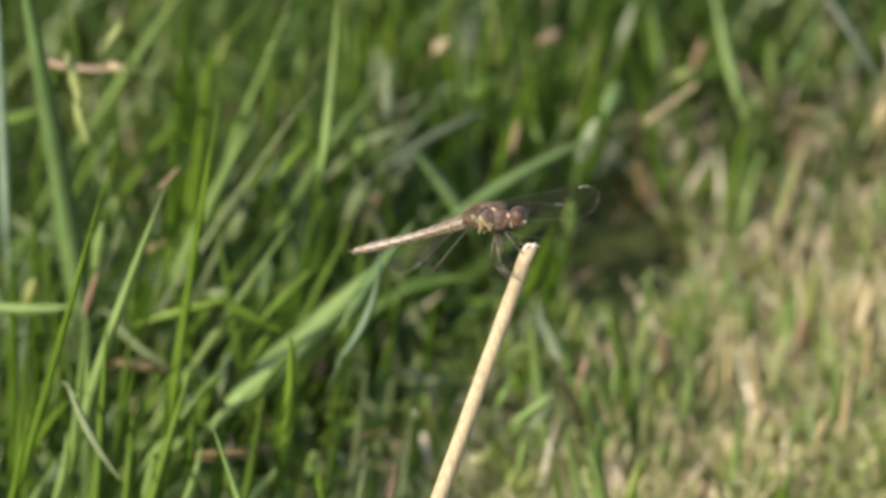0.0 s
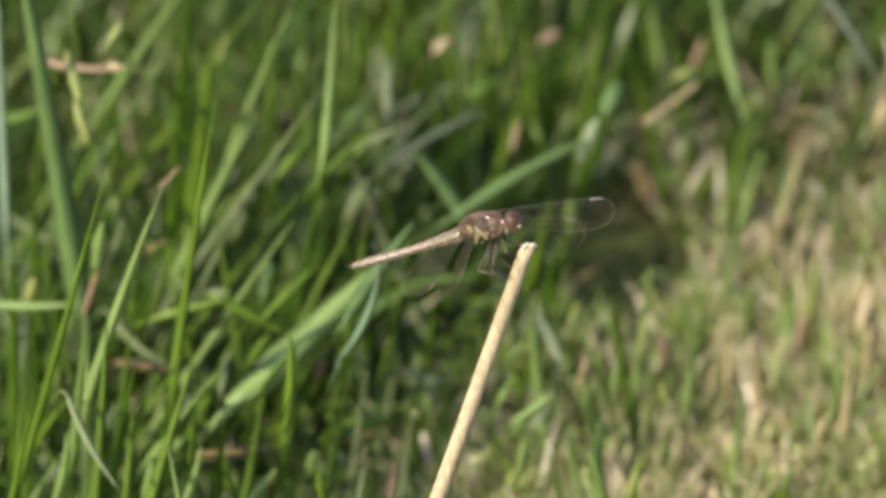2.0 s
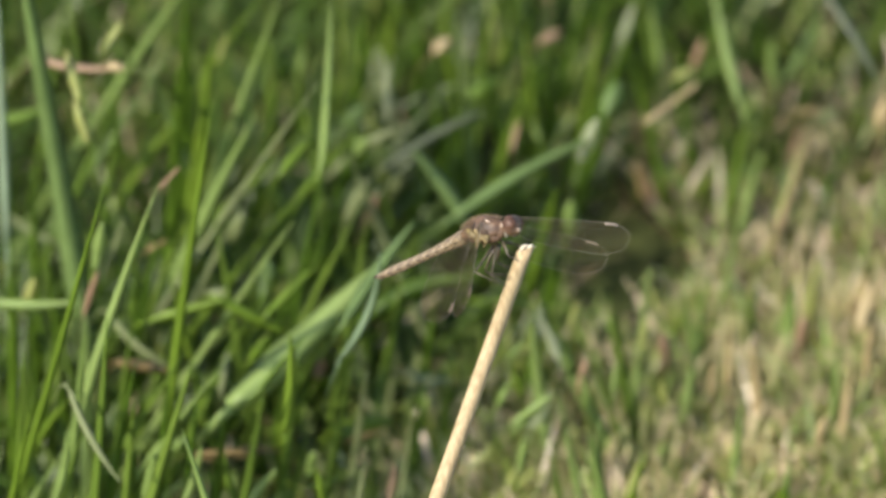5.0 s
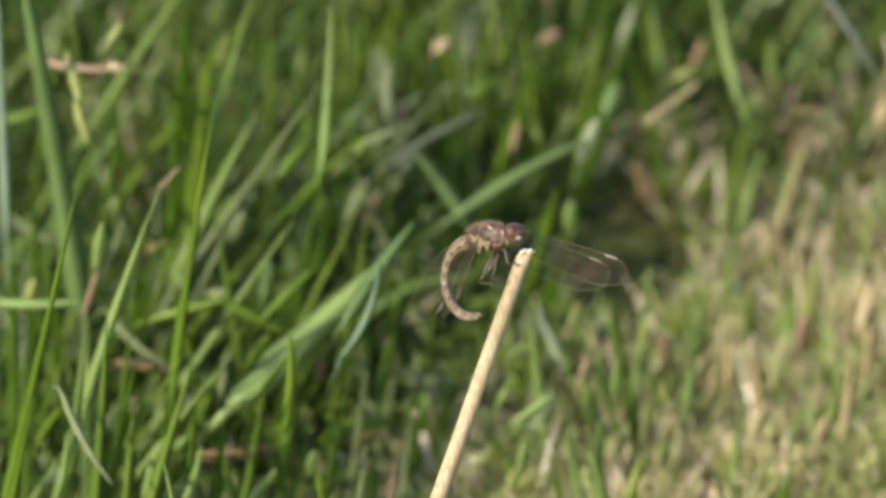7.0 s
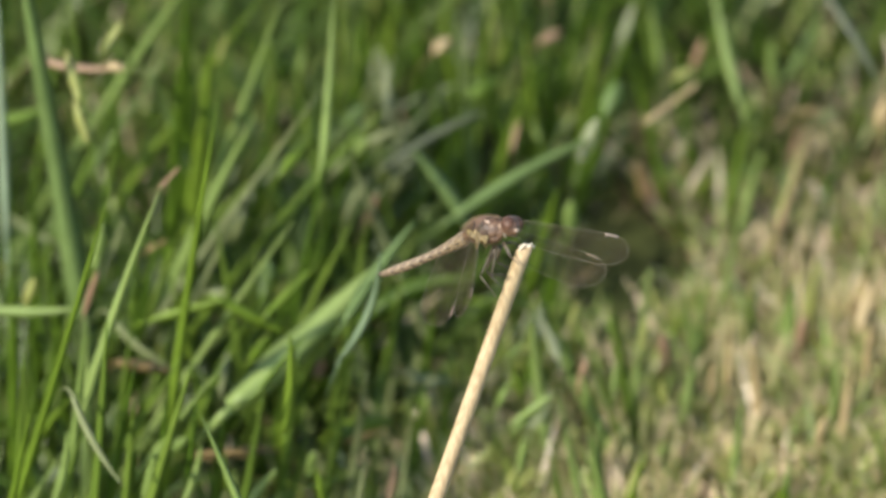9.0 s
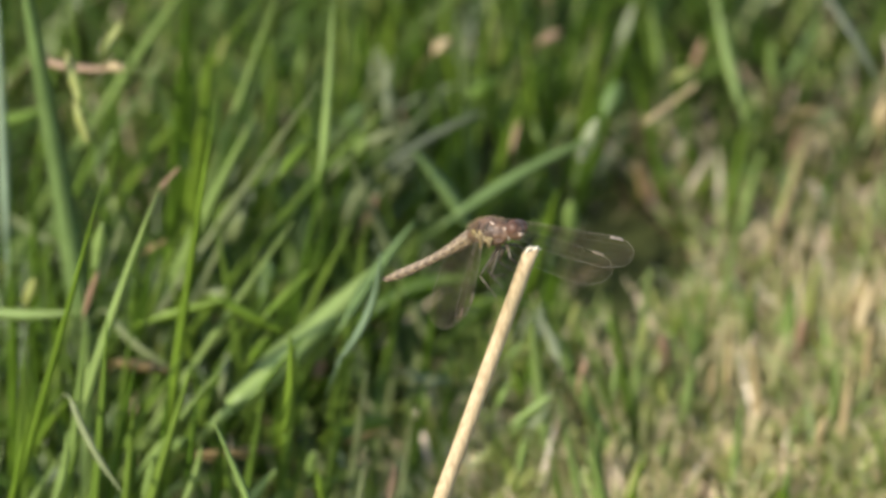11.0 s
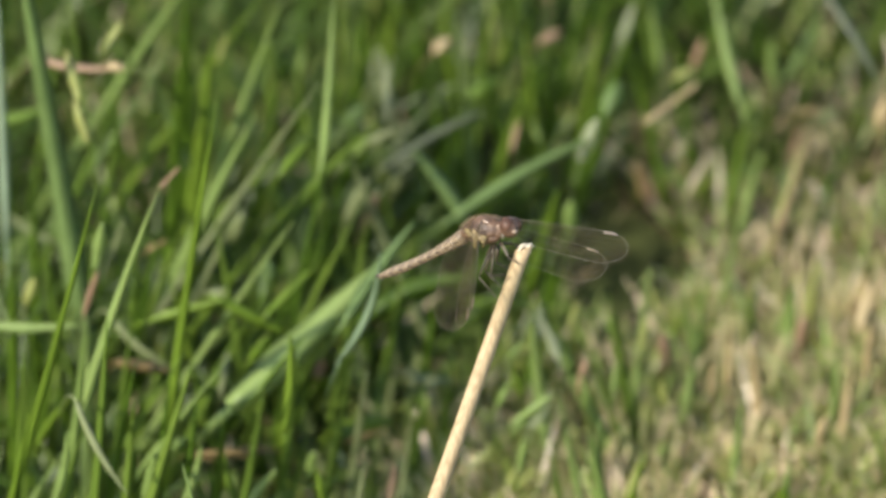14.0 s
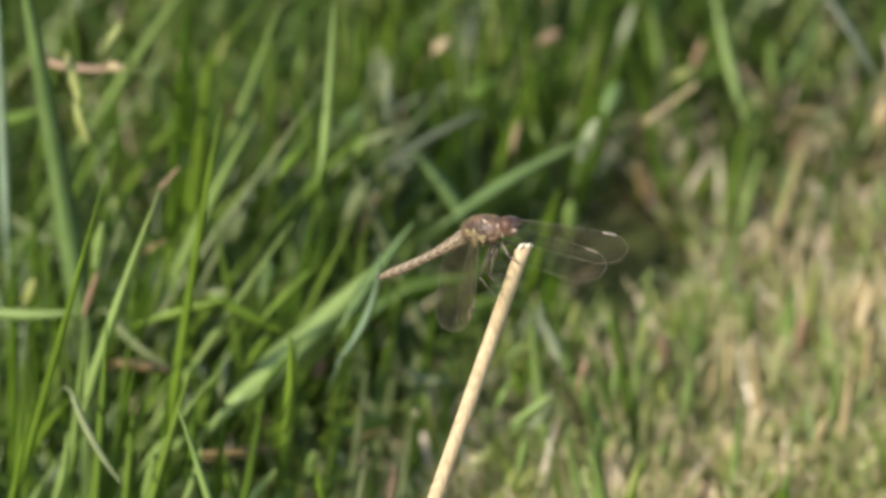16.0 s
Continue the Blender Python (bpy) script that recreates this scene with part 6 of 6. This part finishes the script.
def abdomen_at(t):
    turn, root, end = between(DROOP_CALM + DROOP_CURL, t)
    m = pose(*(thorax_at(t) @ Vector((-4.7 * MM, -0.5 * MM, 0)))) @ pose(0, 0, 0, 0, -turn, 0)
    poses, p = [], Vector((0, 0, 0))
    for i in range(SEGMENTS):
        a = root + (end - root) * (i + 0.5) / SEGMENTS
        poses.append(m @ pose(*p, 0, 0, a))
        p = p + Vector((-math.cos(radians(a)), -math.sin(radians(a)), 0)) * SEG
    return poses


def wing_at(t, table, root, length, side, lead):
    base = thorax_at(t) @ (Vector(root) * MM)
    x, y = between(table, t)
    dx, dy = x * MM - base.x, y * MM - base.y
    dz = side * math.sqrt(max(length * length - dx * dx - dy * dy, (0.15 * length) ** 2))
    u = Vector((dx, dy, dz)).normalized()
    w = u.cross(Vector(lead)).normalized()
    v = w.cross(u)
    return Matrix(((u.x, v.x, w.x, base.x), (u.y, v.y, w.y, base.y), (u.z, v.z, w.z, base.z), (0, 0, 0, 1)))


def leg_at(t, leg, feet):
    """The thigh's pose in the dragonfly's space and the shank's in the thigh's."""
    ob, shank, hip, knee, long, low = leg
    rest = thorax_at(12.5).inverted()
    at = thorax_at(t) @ rest @ hip
    bend = thorax_at(t) @ rest @ knee
    toe = Vector(between(feet, t)) * MM
    way = toe - at
    reach = min(max(way.length, abs(long - low) * 1.02), (long + low) * 0.998)
    along = way.normalized()
    aside = bend - at
    aside = (aside - along * aside.dot(along)).normalized()
    c = (long * long + reach * reach - low * low) / (2 * long * reach)
    elbow = at + long * (along * c + aside * math.sqrt(max(0.0, 1 - c * c)))
    u = (elbow - at).normalized()
    w = along.cross(aside).normalized()
    if w.z < 0:
        w = -w
    v = w.cross(u)
    thigh = Matrix(((u.x, v.x, w.x, at.x), (u.y, v.y, w.y, at.y), (u.z, v.z, w.z, at.z), (0, 0, 0, 1)))
    d = thigh.to_3x3().inverted() @ (at + along * reach - elbow).normalized()
    return thigh, Matrix.Translation((long, 0, 0)) @ Matrix.Rotation(math.atan2(d.y, d.x), 4, "Z")


def sway(blade, rows):
    """Lean a blade sideways about its root by degrees."""
    rest = blade.matrix_basis.copy()
    root = Matrix.Translation(rest.translation)
    walk(blade, [(t, root @ Matrix.Rotation(radians(a), 4, Vector((0, 0.82, -0.57))) @ root.inverted() @ rest) for t, a in rows])


def drift(blade, rows):
    """Carry a blade with its lower part: its tip moves right and up by mm, and it leans by degrees about the tip."""
    rest = blade.matrix_basis.copy()
    tip = rest @ Vector((0, 0, max(v.co.z for v in blade.data.vertices)))
    right, up, into = Vector((1, 0, 0)), Vector((0, 0.574, 0.819)), Vector((0, 0.819, -0.574))
    walk(blade, [(t, Matrix.Translation(tip + (right * a + up * b) * MM) @ Matrix.Rotation(radians(c), 4, into) @ Matrix.Translation(-tip) @ rest) for t, a, b, c in rows])


def lean_to(blade, rows):
    """Turn a blade about its root so that its length points along (x, y, z)."""
    rest = blade.matrix_basis.copy()
    root = Matrix.Translation(rest.translation)
    along = rest.to_3x3().col[2]
    walk(blade, [(t, root @ along.rotation_difference(Vector(d)).to_matrix().to_4x4() @ root.inverted() @ rest) for t, *d in rows])


def motions():
    times = sorted({round(0.1 * k, 1) for k in list(range(0, 13)) + list(range(60, 86))} | {0.5 * k for k in range(33)} | {2.2, 2.8, 4.2, 9.2, 11.3})
    walk(thorax, [(t, thorax_at(t)) for t in times])
    walk(head, [(t, head_at(t)) for t in times])
    for i, ob in enumerate(abdomen):
        walk(ob, [(t, abdomen_at(t)[i]) for t in times])
    for ob, table, root, length, side, lead in (
            (far_fore, FAR_FORE, (1.3, 2.7, -1.2), 31.0 * MM, -1, (0.15, 1, 0.05)),
            (far_hind, FAR_HIND, (-1.2, 2.6, -1.2), 29.6 * MM, -1, (0.15, 1, 0.05)),
            (near_fore, NEAR_FORE, (0.6, 2.4, 1.4), 31.0 * MM, 1, (0.55, 0.62, 0.55)),
            (near_hind, NEAR_HIND, (-1.6, 2.3, 1.4), 29.6 * MM, 1, (1, 0.2, 0.15))):
        walk(ob, [(t, wing_at(t, table, root, length, side, lead)) for t in times])
    for leg, feet in zip(LEGS, FEET):
        poses = [(t, *leg_at(t, leg, feet)) for t in times]
        walk(leg[0], [(t, thigh) for t, thigh, shank in poses])
        walk(leg[1], [(t, shank) for t, thigh, shank in poses])
    # the stem gives a little in the wind
    walk(reed, [(t, Matrix.Translation(reed.location - Vector((0, 0.57, 0.82)) * low * MM) @ Matrix.Rotation(radians(a), 4, Vector((0, 0.82, -0.57))))
                for t, a, low in REED])
    sway(blade_high, [(0, 1.6), (0.5, 1.5), (1, 0.3), (1.5, 0.5), (2, 1.9), (2.5, 1.5), (3, -0.7), (3.5, -0.8), (4, -5.8), (4.6, -1.1), (6, 0.3), (6.5, -1.0), (7, -4.5), (7.5, -0.1), (8, -1.0), (8.5, 0.8), (9, 0.3), (11.5, -0.8), (12.5, -0.8), (13.5, -0.3), (14.5, 0.5), (16, 0.3)])
    sway(blade_front, [(0, 0.1), (2, 0.0), (3, -0.6), (4, 0.5), (6.5, -1.6), (7.5, -3.1), (8, -1.1), (8.5, -1.4), (9, 1.0), (11.5, -0.2), (12, 0.2), (12.5, -0.5), (13, -1.9), (13.5, -2.4), (14, -0.5), (15, -0.5), (16, 0.0)])
    sway(blade_slim, [(0, 1.4), (0.5, 1.3), (1, 0.4), (1.5, 0.0), (2, 0.6), (2.5, -1.0), (3, -1.1), (3.5, -0.6), (4, -1.0), (6.5, 0.1), (7, -0.3), (8, 0.6), (8.5, 0.9), (9, 0.1), (11.5, 0.0), (16, 0.3)])
    sway(blade_arch, [(0, 0.6), (1, 1.0), (2, 0.3), (3.5, -0.3), (6.5, -0.1), (8.5, 0.7), (9, 0.1), (12.5, -0.1), (16, 0.1)])
    sway(blade_vivid, [(0, 0.0), (1.5, 0.1), (2.5, -1.0), (4, -1.1), (6.5, -0.1), (7.5, -0.9), (8.5, -0.1), (12.5, -0.4), (16, 0.3)])
    sway(blade_tipped, [(0, -0.2), (1, 0.0), (2, 1.0), (2.5, -0.2), (4, -0.3), (6.5, 0.3), (8.5, 0.6), (9, 0.9), (11.5, 0.0), (12.5, 0.0), (13.5, 0.8), (14, 0.1), (15, 0.9), (15.5, 0.3), (16, 0.8)])
    drift(blade_level, [
        (0, 0, 0, 0), (4, 0, 0.9, 0), (7, 0, 1.0, 0), (9, 0, -0.6, 0), (11.5, 0, -1.3, 0), (12.5, 0, 0, 0), (13, 0, 0.1, 0), (13.5, 0, -2.2, 0),
        (14, 0, -4.3, 0), (14.5, 0, -4.4, 0), (15, 0, -2.1, 0), (15.5, 0, -3.4, 0), (16, 0, -1.3, 0),
    ])
    drift(blade_withered, [
        (0, 0, 1.4, 0), (3, -0.5, -0.8, 0), (4, 1.0, 0, 0), (6.5, -1.8, 1.5, 0), (7.5, -1.8, -0.6, 0), (9, 0.4, 0.3, 0), (11.5, 0.4, -1.5, 0), (12.5, 0, 0, 0),
        (13.5, 1.1, -1.5, 0), (14.5, 1.5, -1.5, 0), (15, 0, -0.5, 0), (16, 0.4, 0.4, 0),
    ])
    drift(blade_low, [
        (0, -0.6, -1.4, 5), (0.5, 5.3, 2.8, -4), (1, 1.9, 2.2, 1), (1.5, -0.8, -0.8, 2), (2, -10.3, -5.9, 13),
        (2.5, -15.2, -11.2, 13), (3, -5.3, -6.5, 6), (3.5, -9.3, -5.3, 13), (4, -2.6, 4.7, 2), (6.4, -14.8, -14.9, 12),
        (7, -11.3, -9.1, 12), (7.5, -13.9, -19.5, 12), (8.5, -13.0, -18.9, 12), (9, -2.9, 0.4, 1), (11.5, -0.2, 0.4, 1),
        (12.5, 0.0, 0.0, -0), (13, -8.7, 3.2, 8), (13.5, -5.2, -6.7, 5), (14.2, -7.6, -9.7, 11), (14.5, -7.9, -9.9, 10),
        (15, -7.1, 1.3, 4), (15.5, -8.3, -7.7, 8), (16, -8.3, 3.2, 6),
    ])
    lean_to(blade_wave, [
        (0, 0.564, 0.463, 0.684), (0.5, 0.567, 0.462, 0.682), (1, 0.571, 0.279, 0.772), (1.5, 0.602, -0.050, 0.797),
        (2, 0.584, -0.086, 0.807), (2.5, 0.578, 0.060, 0.814), (3, 0.462, -0.021, 0.887), (3.5, 0.405, -0.208, 0.890),
        (4, 0.434, -0.212, 0.876), (6.5, 0.498, -0.250, 0.830), (7, 0.510, -0.231, 0.829), (7.5, 0.566, 0.107, 0.817),
        (8, 0.532, -0.108, 0.840), (8.5, 0.549, -0.071, 0.833), (9, 0.601, 0.031, 0.798), (11.5, 0.601, 0.020, 0.799),
        (12.5, 0.507, -0.262, 0.821), (13.5, 0.535, -0.188, 0.823), (14.5, 0.579, -0.091, 0.811), (16, 0.550, -0.137, 0.824),
    ])
    lean_to(blade_by_wing, [
        (0, 0.163, -0.473, 0.866), (0.6, 0.157, -0.453, 0.878), (1, 0.146, -0.339, 0.930), (2.5, 0.146, -0.332, 0.932),
        (2.8, 0.170, -0.255, 0.952), (4, 0.170, -0.266, 0.949), (9, 0.176, -0.261, 0.949), (16, 0.182, -0.260, 0.948),
    ])


motions()
